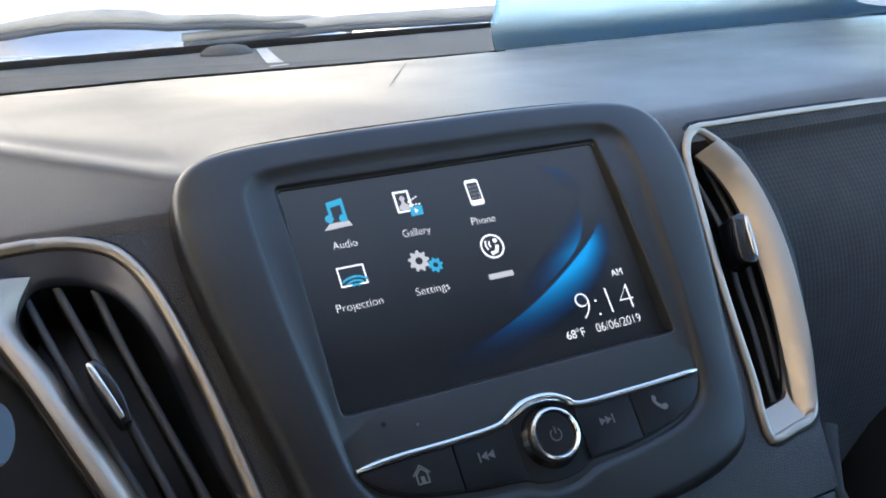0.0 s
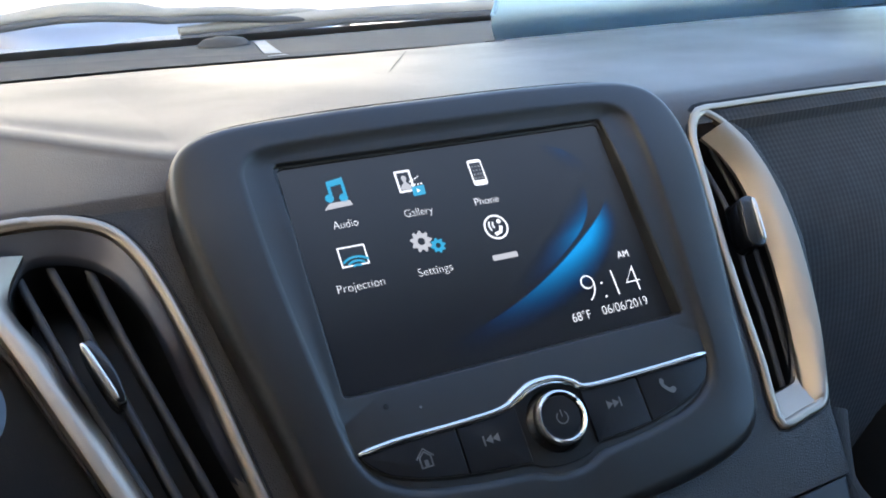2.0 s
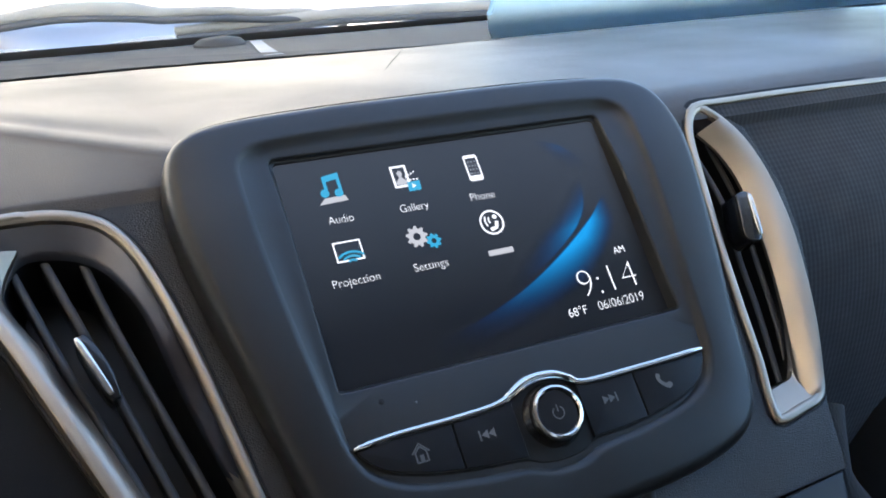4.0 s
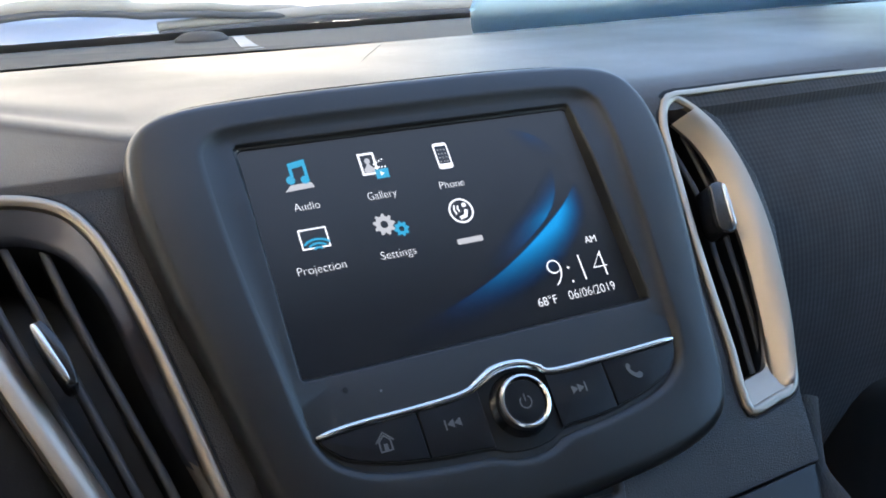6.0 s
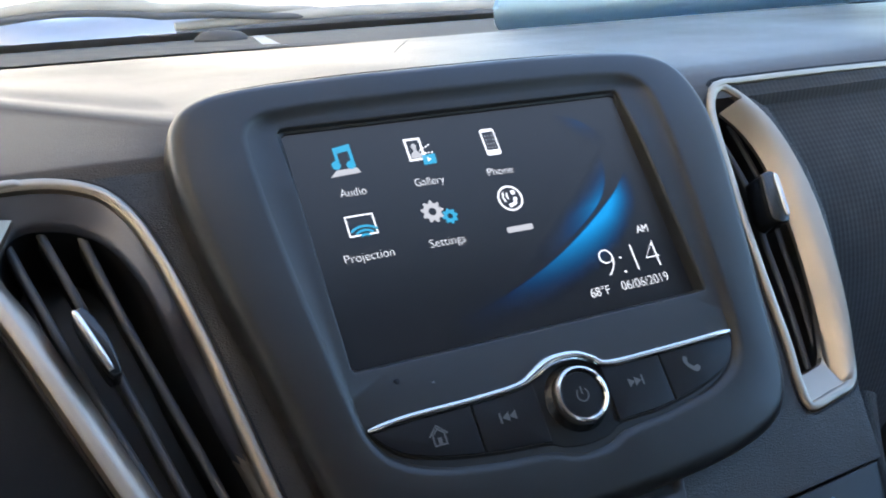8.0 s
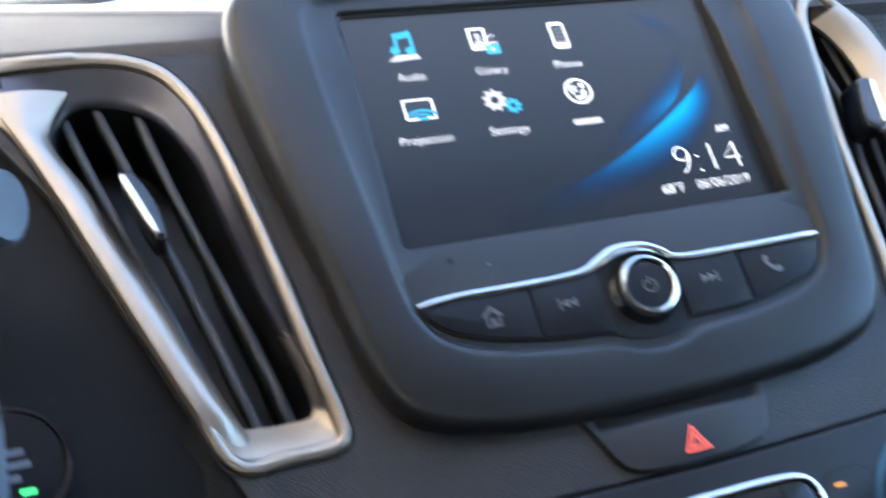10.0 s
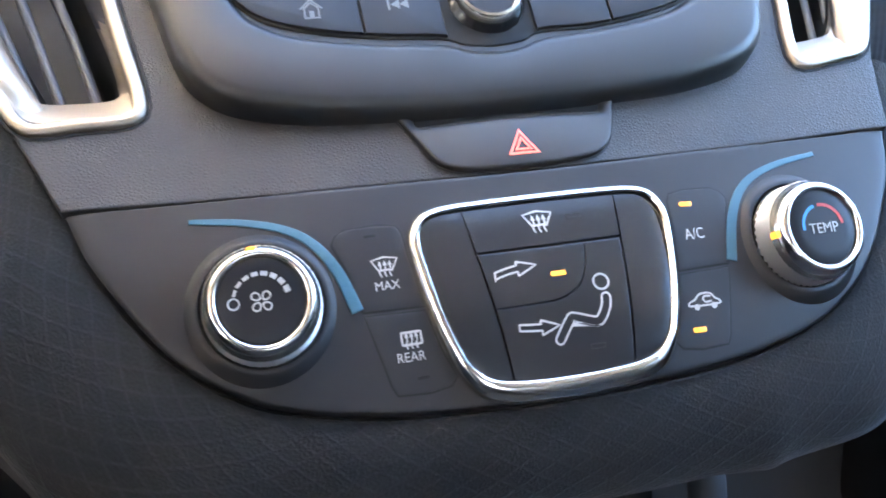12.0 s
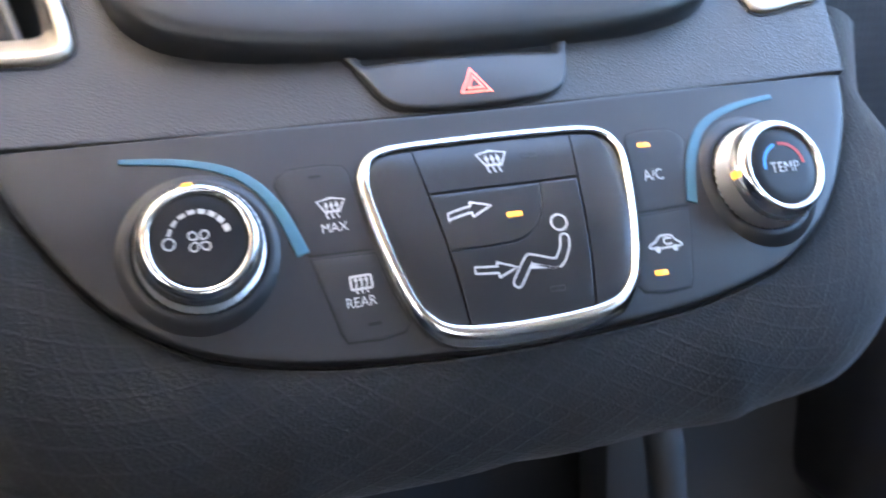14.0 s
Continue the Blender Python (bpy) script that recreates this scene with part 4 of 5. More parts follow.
cp = star(CP, CC, 640)
rings = [s3(scaled(cp, CC, 0.995), lambda x, z: dome(x, z) + 6), s3(cp, lambda x, z: dome(x, z) + 1.0), s3(scaled(cp, CC, 0.993), lambda x, z: dome(x, z) + 0.2)] + [s3(scaled(cp, CC, k), dome) for k in (0.985,) + tuple(np.linspace(0.955, 0.035, 30)) + (0.01,)]
part("panel", loft(rings, cap_last=True), PANEL, climate)
part("panel_joint", loft([s3(scaled(cp, CC, k), lambda x, z, o=o: dome(x, z) + o) for k, o in ((0.99, 5), (1.012, 3.0), (1.02, 9))]), GAP, climate, "dark joint round the panel")


def bent(bm):
    """Lays a flat piece on the curved panel."""
    for v in bm.verts:
        v.co.y += dome(v.co.x / MM, v.co.z / MM) * MM
    return bm


BL = curve([(-104, -98.4), (-89, -101), (-77, -105.2), (-69.5, -111.2), (-64, -120.5), (-60.2, -133)], 6, False)
wid = [1.5 + 2.2 * (i / (len(BL) - 1)) ** 0.8 for i in range(len(BL))]
part("accent_stripe", draped(plate([strip(BL, wid)], -0.4, 0.9, 0.2), dome, 4.0), ACCENT, climate, "teal curved accent stripe")
part("accent_stripe", draped(plate([strip([(-x, z) for x, z in BL], wid)], -0.4, 0.9, 0.2), dome, 4.0), ACCENT, climate, "teal curved accent stripe")


def side_button(name, outline):
    bent_gap = part(name, draped(plate([outline], -0.07, 0.8, 0.03), dome, 3.0), GAP, climate, "dark joint")
    return part("cap", draped(plate([inset(outline, 0.6)], -0.16, 1.2, 0.12), dome, 3.0), PANEL, bent_gap)


MAXB = [(-65.0, -112.2), (-63.6, -109.4), (-60, -107.4), (-50, -107.2), (-44.8, -108.2), (-43.2, -111), (-42.6, -118), (-40.6, -134.6), (-59.0, -134.0), (-61.4, -123)]
REARB = [(-58.9, -134.6), (-40.6, -135.2), (-37.8, -147), (-34.4, -155.6), (-36.6, -158.2), (-43, -159.2), (-52.6, -158.6), (-54.2, -155.6)]
ACB = [(-x, z) for x, z in MAXB]
RECB = [(-x, z) for x, z in REARB]
b_max, b_rear, b_ac, b_rec = side_button("demist_button", MAXB), side_button("rear_demist_button", REARB), side_button("cooling_button", ACB), side_button("recirculation_button", RECB)
FR = -0.22


def print_on(parent, name, outlines, mat=PRINT, label=""):
    return part(name, bent(plate(outlines, FR, 0.12, 0.02, 0)), mat, parent, label, smooth=False)


def letters_on(parent, text, x, z, h, w):
    return part("lettering", bent(lettering(text, x, z, h, FR - 0.02, w, thin=0.002)), PRINT, parent, "white letters " + text, smooth=False)


def windscreen_symbol(parent, x, z, k, fn):
    """A curved pane with three rising arrows."""
    pane = [(x - 5.6 * k, z + 3.3 * k), (x, z + 4.6 * k), (x + 5.6 * k, z + 3.3 * k), (x + 2.8 * k, z - 1.9 * k), (x + 1.4 * k, z - 1.6 * k), (x - 1.4 * k, z - 1.6 * k), (x - 2.8 * k, z - 1.9 * k)]
    fn(parent, "pane_symbol", [pane, inset(pane, 0.75 * k)])
    heat_marks(parent, x, z, k, fn)


def heat_marks(parent, x, z, k, fn):
    for d in (-2.0, 0, 2.0):
        fn(parent, "heat_mark", [strip(curve([(x + d * k, z + 1.2 * k), (x + (d + 0.1) * k, z - 0.6 * k), (x + (d - 0.5) * k, z - 2.3 * k), (x + (d + 0.1) * k, z - 4.0 * k)], 3, False), 0.6 * k)])
        fn(parent, "heat_mark", [[(x + (d - 0.85) * k, z + 0.7 * k), (x + d * k, z + 2.9 * k), (x + (d + 0.85) * k, z + 0.7 * k)]])


windscreen_symbol(b_max, -50.2, -121.0, 0.74, print_on)
letters_on(b_max, "MAX", -50.4, -127.9, 2.7, 7.2)
rp = rrect(-49.4, -145.0, -43.0, -140.8, 0.7, 3)
print_on(b_rear, "pane_symbol", [rp, inset(rp, 0.65)])
heat_marks(b_rear, -46.2, -143.0, 0.72, print_on)
letters_on(b_rear, "REAR", -47.0, -149.4, 2.7, 8.2)
letters_on(b_ac, "A/C", 49.6, -124.6, 3.6, 6.8)
car = curve([(42.0, -146.0), (41.8, -144.4), (43.8, -143.6), (45.8, -142.0), (49.6, -142.0), (51.2, -143.8), (52.4, -144.4), (52.2, -146.0)], 3)
print_on(b_rec, "car_symbol", [car, inset(car, 0.6)])
print_on(b_rec, "car_symbol", [disc(44.2, -146.2, 1.0, 12)])
print_on(b_rec, "car_symbol", [disc(50.2, -146.2, 1.0, 12)])
print_on(b_rec, "car_symbol", [strip(curve([(49.6, -143.2), (47.4, -143.1), (46.8, -144.0), (47.6, -144.9), (49.6, -144.7)], 3, False), 0.6)])


def lamp(parent, x, z, mat=AMBER, w=4.4, h=1.5, label="lit amber indicator"):
    return part("indicator", bent(plate([rrect(x - w / 2, z - h / 2, x + w / 2, z + h / 2, 0.35, 2)], FR, 0.25, 0.05, 1)), mat, parent, label)


lamp(b_ac, 49.6, -112.6)
lamp(b_rec, 43.6, -153.0)
lamp(b_max, -53, -110.8, GAP, 3.6, 0.9, "unlit indicator")
lamp(b_rear, -44.5, -154.4, GAP, 3.6, 0.9, "unlit indicator")

# airflow keys inside a chrome surround
CH = curve(mirrored([(0, -103.6), (20, -103.8), (31, -104.4), (37.2, -106.4), (40.6, -110.6), (41.8, -116.5), (40.6, -128), (38.4, -140), (35.4, -151), (32.6, -157), (28, -162), (21, -164.6), (10, -165.6), (0, -165.8)]), 5)
CC_IN = lambda i: [(x, z + (i / 2.9) * 1.7 * min(1, max(0, (-152 - z) / 10))) for x, z in inset(CH, i)]
surround = part("chrome_surround", loft([s3(CC_IN(i), lambda x, z, y=y: y - 2.6 + 4.6 * ((-104 - z) / 60) ** 2) for i, y in ((-0.5, 4), (-0.6, 0.2), (-0.3, -0.9), (0.4, -1.9), (1.3, -2.5), (2.1, -2.6), (2.7, -2.1), (2.9, 1.5))]), CHROME, climate, "chrome surround with rounded corners")
INN = CC_IN(2.8)


def bowl(x, z):
    """The keys bulge a little towards the edges' roll-off."""
    e = max(abs(x) / 38, abs(z + 134) / 30)
    return -4.4 + 3.2 * (max(0, -130 - z) / 24) ** 2 + 0.9 * max(0, e - 0.62) ** 2 * 7


part("key_well", sheared(plate([inset(CH, 2.6)], 0, 3, 0.2), lambda x, z: bowl(x, z) + 2.4), GAP, climate, "dark joints between the keys")


def key(name, clip):
    """The part of the inner outline that clip(x, z) lets through, as a gloss plate."""
    bm = plate([INN], 0, 3.0, 0.5, 3)
    for f in clip:
        geom = bm.verts[:] + bm.edges[:] + bm.faces[:]
        res = bmesh.ops.bisect_plane(bm, geom=geom, plane_co=Vector((f[0] * MM, 0, f[1] * MM)), plane_no=Vector((f[2], 0, f[3])), clear_outer=True)
        edges = [e for e in res["geom_cut"] if isinstance(e, bmesh.types.BMEdge)]
        bmesh.ops.holes_fill(bm, edges=edges)
    bmesh.ops.triangulate(bm, faces=[f for f in bm.faces if len(f.verts) > 4])
    bmesh.ops.subdivide_edges(bm, edges=[e for e in bm.edges if e.calc_length() > 0.006], cuts=3, use_grid_fill=True)
    for v in bm.verts:
        v.co.y += bowl(v.co.x / MM, v.co.z / MM) * MM
    return part(name, bm, KEY, climate)


key("blank_key", [(-24.2, -112, 0.995, 0.10)])
key("blank_key", [(25.0, -112, -0.993, 0.115)])
left_cut, right_cut = (-23.7, -112, -0.995, -0.10), (24.5, -112, 0.993, -0.115)
k_top = key("windscreen_key", [left_cut, right_cut, (0, -121.2, 0, -1)])
side_l, side_r = (lambda z: -23.7 - 0.1005 * (z + 112)), (lambda z: 24.5 + 0.1158 * (z + 112))
ELBOW = curve([(11.4, -121.8), (10.4, -127), (8.6, -132), (5.4, -136.2), (0.6, -138.6), (-6, -139.3), (side_l(-139.4), -139.4)], 5, False)
foot = sorted([p for p in INN if p[1] < -150 and side_l(p[1]) + 0.4 < p[0] < side_r(p[1]) - 0.4])
k_mid = part("face_key", draped(plate([inset(ELBOW + [(side_l(-121.8), -121.8)], 0.22)], 0, 3.0, 0.18, 2), bowl), KEY, climate)
k_low = part("floor_key", draped(plate([inset(ELBOW[::-1] + [(side_r(-121.8), -121.8), (side_r(-138), -138), (side_r(foot[-1][1]), foot[-1][1])] + foot[::-1] + [(side_l(foot[0][1]), foot[0][1])], 0.22)], 0, 3.0, 0.18, 2), bowl), KEY, climate)


def on_key(parent, name, outlines, mat=PRINT, label=""):
    bm = plate(outlines, -0.16, 0.14, 0.02, 0)
    for v in bm.verts:
        v.co.y += (bowl(v.co.x / MM, v.co.z / MM)) * MM
    return part(name, bm, mat, parent, label, smooth=False)


windscreen_symbol(k_top, -1.2, -113.6, 0.88, on_key)


def outlined(parent, name, pts, width=0.6):
    """A closed line of even width on a key."""
    on_key(parent, name, [inset(pts, -width / 2), inset(pts, width / 2)])


def capsule(pts, width):
    """The outline of a bent bar with round ends."""
    side, n = strip(pts, width), len(pts)
    out = list(side[:n])
    for tip, k, rest in ((pts[-1], n - 1, side[n:]), (pts[0], 2 * n - 1, [])):
        a0 = math.atan2(side[k][1] - tip[1], side[k][0] - tip[0])
        out += [(tip[0] + width / 2 * math.cos(a0 - radians(a)), tip[1] + width / 2 * math.sin(a0 - radians(a))) for a in range(30, 180, 30)] + list(rest)
    return out


def arrow(parent, x, z, s, bow):
    """An outlined arrow whose shaft bows; bow: how far its tail hangs."""
    drop = lambda px: -bow * max(0, 1 - px / 13.4) ** 2
    shaft = [(px, 1.0 + drop(px)) for px in np.linspace(0.2, 7.4, 6)]
    back = [(px, -1.0 + drop(px)) for px in np.linspace(7.4, 0, 6)]
    pts = shaft + [(7.3, 2.3 + drop(7.3)), (13.6, 0.1), (7.3, -2.5 + drop(7.3))] + back
    dense = []
    for (ax, az), (bx, bz) in zip(pts, pts[1:] + pts[:1]):
        dense += [(x + (ax + (bx - ax) * k) * s, z + (az + (bz - az) * k) * s) for k in (0, 0.25, 0.5, 0.75)]
    outlined(parent, "arrow_symbol", dense, 0.55)


arrow(k_mid, -19.0, -127.4, 0.99, 2.0)
arrow(k_low, -15.0, -146.6, 0.92, -0.9)
on_key(k_mid, "indicator", [rrect(-1.7, -131.7, 3.0, -130.2, 0.35, 2)], AMBER, "lit amber indicator")
for kk, x, z in ((k_low, 8.2, -154.0), (k_top, 10.4, -112.8)):
    on_key(kk, "indicator", [rrect(x - 2.4, z - 0.8, x + 2.4, z + 0.8, 0.3, 2), rrect(x - 2.1, z - 0.5, x + 2.1, z + 0.5, 0.3, 2)], GAP, "unlit indicator")
outlined(k_low, "round_symbol", disc(13.2, -135.3, 2.4, 24))
bend = curve([(13.6, -140.2), (13.0, -142.8), (10.8, -146.2), (8.6, -146.9), (2.6, -145.0), (1.0, -145.4), (-3.2, -150.8)], 4, False)
on_key(k_low, "bent_bar_symbol", [capsule(bend, 3.3), capsule(bend, 2.15)])


# knobs: turned parts that lean downwards with the swell of the panel
FX, TX, KZ = -86.6, 87.0, -127.4
LEAN = radians(11)


def leaning(bm, cx, much=1.0):
    turn = Matrix.Rotation(radians(3.0) * (1 if cx > 0 else -1), 3, "Z") @ Matrix.Rotation(LEAN * much, 3, "X")
    foot = Vector((cx, 2.0, KZ)) * MM
    for v in bm.verts:
        v.co = foot + turn @ (v.co - foot)
    return bm


def knurled(cx, n=90, rows=11):
    """A band of small diamonds round the knob."""
    loops = []
    for j in range(rows):
        y = -0.4 - 7.0 * j / (rows - 1)
        loops.append([Vector(((cx + (16.5 - 0.05 * j + (0.5 if (i + j) % 2 else -0.35)) * math.cos(2 * math.pi * i / n)) * MM, y * MM, (KZ + (16.5 - 0.05 * j + (0.5 if (i + j) % 2 else -0.35)) * math.sin(2 * math.pi * i / n)) * MM)) for i in range(n)])
    return loft(loops)


def climate_knob(name, cx, label):
    turned = lambda prof, cap=False, much=1.0: leaning(loft([s3(disc(cx, KZ, r, 72), y) for r, y in prof], cap_last=cap), cx, much)
    kn = part(name, turned(((23.6, 3.2), (22.2, 1.8), (20.9, 0.5), (19.7, -0.5), (18.7, -0.9), (18.0, -0.8), (17.4, 0.0), (17.1, 2.4), (10, 2.6)), True, 0.5), PANEL, climate, label)
    part("knurled_grip", leaning(knurled(cx), cx), KNURL, kn, "finely knurled dark chrome grip", smooth=False)
    part("grip_foot", turned(((17.2, 3.0), (17.1, 0.2), (16.3, -0.5))), GLOSS, kn, "black foot under the grip")
    part("chrome_ring", turned(((15.9, -7.2), (16.2, -7.6), (16.0, -8.6), (15.5, -10.4), (14.8, -12.0), (14.1, -12.8), (13.3, -13.1), (12.6, -12.9), (12.2, -12.4), (12.0, -11.6))), CHROME, kn, "polished chrome ring")
    part("cap", turned(((12.2, -11.6), (11.8, -12.0), (11.5, -12.15), (8, -12.25), (0.05, -12.3)), True), BUTTON, kn)
    return kn


fan = climate_knob("fan_knob", FX, "fan speed knob with a chrome ring")
temp = climate_knob("temperature_knob", TX, "temperature knob with a chrome ring")
CF = -12.42


def on_cap(parent, cx, name, outlines, mat=PRINT, label=""):
    return part(name, leaning(plate(outlines, CF, 0.14, 0.02, 0), cx), mat, parent, label, smooth=False)


on_cap(fan, FX, "off_ring", [disc(FX - 7.5, KZ, 1.7, 24), disc(FX - 7.5, KZ, 1.3, 24)])
for i in range(8):
    a = radians(157 - i * 19.9)
    r, w = 7.5, 0.40 + 0.055 * i
    c, s_ = math.cos(a), math.sin(a)
    on_cap(fan, FX, "speed_mark", [[(FX + (r + u) * c - v * s_, KZ + (r + u) * s_ + v * c) for u, v in ((-w, -0.95), (w, -0.95), (w, 0.95), (-w, 0.95))]])
for i in range(4):
    a = radians(38 + 90 * i)
    lobe = curve([(FX + q * math.cos(a) - p * math.sin(a), KZ - 0.2 + q * math.sin(a) + p * math.cos(a)) for q, p in ((0.5, -0.1), (1.2, 1.1), (2.3, 1.5), (3.2, 0.9), (3.3, -0.2), (2.5, -0.9), (1.3, -0.8))], 4)
    mid = tuple(np.mean(np.array(lobe), axis=0))
    on_cap(fan, FX, "fan_blade", [lobe, scaled(lobe, mid, 0.68)])
part("pointer_lamp", leaning(plate([rrect(FX - 2.2, KZ + 13.8, FX + 0.6, KZ + 15.2, 0.4, 2)], -12.9, 2.6, 0.3, 2), FX), AMBER, fan, "lit amber pointer")
part("lettering", leaning(lettering("TEMP", TX, KZ - 1.9, 3.3, CF - 0.05, 10.6, thin=0.004), TX), PRINT, temp, "white letters TEMP", smooth=False)
arc = lambda a0, a1: [(TX + 7.2 * math.cos(radians(a)), KZ + 7.2 * math.sin(radians(a))) for a in np.linspace(a0, a1, 14)]
on_cap(temp, TX, "cold_arc", [strip(arc(184, 106), 1.0)], BLUEPRINT, "blue arc")
on_cap(temp, TX, "warm_arc", [strip(arc(95, 4), 1.0)], REDPRINT, "red arc")
part("pointer_lamp", leaning(plate([rrect(TX - 16.6, KZ - 1.6, TX - 13.6, KZ + 0.6, 0.4, 2)], -11.0, 3.4, 0.3, 2), TX), AMBER, temp, "lit amber pointer")

# ---- lower cloth and side panels ----
trim = thing("lower_dash_cloth", STACK, "dark woven cloth skin wrapped round the lower centre stack", "dashboard trim", kind="structure")
LOWER_EDGE = curve([(-159, -43), (-151, -61), (-139, -89.5), (-133.5, -105), (-127, -118), (-118, -132), (-109, -142.5), (-98, -151), (-87, -156.5), (-70, -161), (-50, -164.4), (0, -167), (50, -164.4), (70, -161), (87, -156.5), (98, -151), (109, -142.5), (118, -132), (127, -118), (133.5, -105), (139, -89.5), (146, -60)], 5, False)


def wrap(edge, steps):
    """A skin that leaves the edge outwards and rolls back; steps: (outwards, back) in millimetres."""
    rows = []
    p = np.array(edge)
    e = np.gradient(p, axis=0)
    e /= np.hypot(e[:, 0], e[:, 1])[:, None]
    nrm = np.c_[e[:, 1], -e[:, 0]]
    for (x, z), n in zip(p, nrm):
        spread = 0.85 * abs(n[1]) + (1.35 if x < 0 else 1.2) * abs(n[0])
        n = n * spread * (max(0.15, min(1, (-50 - z) / 45)) if x < 0 else max(0.45, min(1, (-80 - z) / 25)))
        low = max(0, min(1, (-60 - z) / 60))
        rows.append([Vector(((x + n[0] * o) * MM, (dome(x, min(z, -90)) * (0.4 + 0.6 * low) + 3.4 + b * (0.35 + 0.65 * low)) * MM, (z + n[1] * o) * MM)) for o, b in steps])
    bm = loft(rows, closed=False)
    uv = bm.loops.layers.uv.new("UVMap")
    along, place = 0.0, {}
    for k, row in enumerate(rows):
        along += (row[3] - rows[k - 1][3]).length if k else 0
        across = 0.0
        for j, q in enumerate(row):
            across += (q - row[j - 1]).length if j else 0
            place[k * len(row) + j] = (along, across)
    bm.verts.index_update()
    for f in bm.faces:
        for lp in f.loops:
            lp[uv].uv = place[lp.vert.index]
    return bm


part("cloth", wrap(LOWER_EDGE, [(-1.5, 5), (-0.6, 1.4), (0.8, 0.2), (3, 0.1), (6, 0.9), (9, 2.2), (12.5, 4.2), (16, 6.8), (20, 10.5), (24, 15), (28, 21), (30, 28), (28, 42), (20, 66), (0, 100), (-24, 130)]), CLOTH, trim)

right_panel = thing("passenger_panel", STACK, "dark textured insert panel along the passenger dashboard", "dashboard trim", kind="structure")
rows = []
for i in range(61):
    x_in = lambda z: float(np.interp(z, [-150, -100, -57, -45, -20, 9, 34, 59, 78, 90, 98, 104], [152, 150, 143, 146, 157, 166, 171, 172, 169, 164, 158, 155]))
    out = 0.00022 * max(0, 9.0 * i - 170) ** 2
    rows.append([Vector(((x_in(z) + 9.0 * i) * MM, (SLOPE(170, z) + 4.5 - 5.4 * min(1, max(0, (z - 89.5) / 4)) + out + 0.0056 * max(0, 62 - z) ** 2) * MM, z * MM)) for z in list(np.linspace(104, 90, 8)) + list(np.linspace(86, -115, 30))])
part("panel_skin", loft(rows, closed=False), INSERT, right_panel)

glove = thing("glovebox", ORIGIN, "dark plastic glovebox under the passenger dashboard", "glovebox", kind="structure")
part("lid", box(0.258, 0.03, -0.36, 0.70, 0.30, -0.086, 0.035, 8), HOUSING, glove)

left_panel = thing("cluster_panel", STACK, "dark panel between the steering column and the centre stack", "dashboard trim", kind="structure")
rows = []
for i in range(31):
    u = i / 30
    rows.append([Vector(((-199 + (75 - max(z, -90)) * 0.36 + 3 - u * 330) * MM, (SLOPE(-180, max(z, -90)) + 6 + 16 * u * u + 0.010 * max(0, -62 - z) ** 2) * MM, z * MM)) for z in np.linspace(97, -330, 30)])
part("panel_skin", loft(rows, closed=False), CLUSTER, left_panel)

# ---- start button, stalk, steering wheel ----
start = thing("start_button", STACK, "round black starter button with a thin bright ring", "button")
SB = (-213, -46)
part("bezel_ring", loft([s3(disc(*SB, r, 48), y) for r, y in ((18.3, 14), (18.3, 6.4), (18.0, 5.8), (17.6, 5.9), (17.3, 8))]), DARKSATIN, start, "thin dark satin ring")
cap = part("cap", lathe([(17.4, 8), (16.8, 6.6), (12, 6.4), (0.1, 6.3)], SB), BUTTON, start)
for k, w in ((3.2, 12), (-0.6, 15), (-4.4, 9)):
    part("caption_bar", plate([rrect(SB[0] - w / 2, SB[1] + k, SB[0] + w / 2, SB[1] + k + 2.2, 0.5, 2)], 6.2, 0.2, 0.03, 0), CAPGREY, cap, "grey caption bar", smooth=False)
part("indicator", plate([rrect(SB[0] + 4.0, SB[1] - 8.6, SB[0] + 8.2, SB[1] - 7.0, 0.4, 2)], 6.1, 0.3, 0.05), GREEN, cap, "lit green indicator")

stalk = thing("wiper_stalk", ORIGIN, "dark column stalk with a smooth rounded end", "control stalk")
def tube(path, radii, n=24, squash=1.0):
    loops = []
    for i, p in enumerate(path):
        t = (Vector(path[min(i + 1, len(path) - 1)]) - Vector(path[max(i - 1, 0)])).normalized()
        side = t.cross(Vector((0, 0, 1))).normalized()
        up = side.cross(t)
        loops.append([Vector(p) + side * (radii[i] * squash * math.cos(a)) + up * (radii[i] * math.sin(a)) for a in [2 * math.pi * k / n for k in range(n)]])
    return loft(loops, True, True)
part("arm", tube([(-0.33, 0.10, 0.020), (-0.285, 0.058, 0.028), (-0.24, 0.016, 0.033), (-0.211, -0.011, 0.0355)], [0.007, 0.008, 0.0095, 0.0105], squash=0.8), BUTTON, stalk)
part("collar", tube([(-0.2115, -0.0105, 0.0355), (-0.2035, -0.018, 0.036), (-0.2022, -0.0192, 0.0361)], [0.0108, 0.0112, 0.0111], squash=0.8), BUTTON, stalk)
part("end_cap", tube([(-0.2024, -0.0190, 0.0361), (-0.2005, -0.0208, 0.0362), (-0.2000, -0.0212, 0.0363)], [0.0110, 0.0106, 0.0092], squash=0.8), CAPGREY, stalk, "smooth end cap, blue window light in its grey")

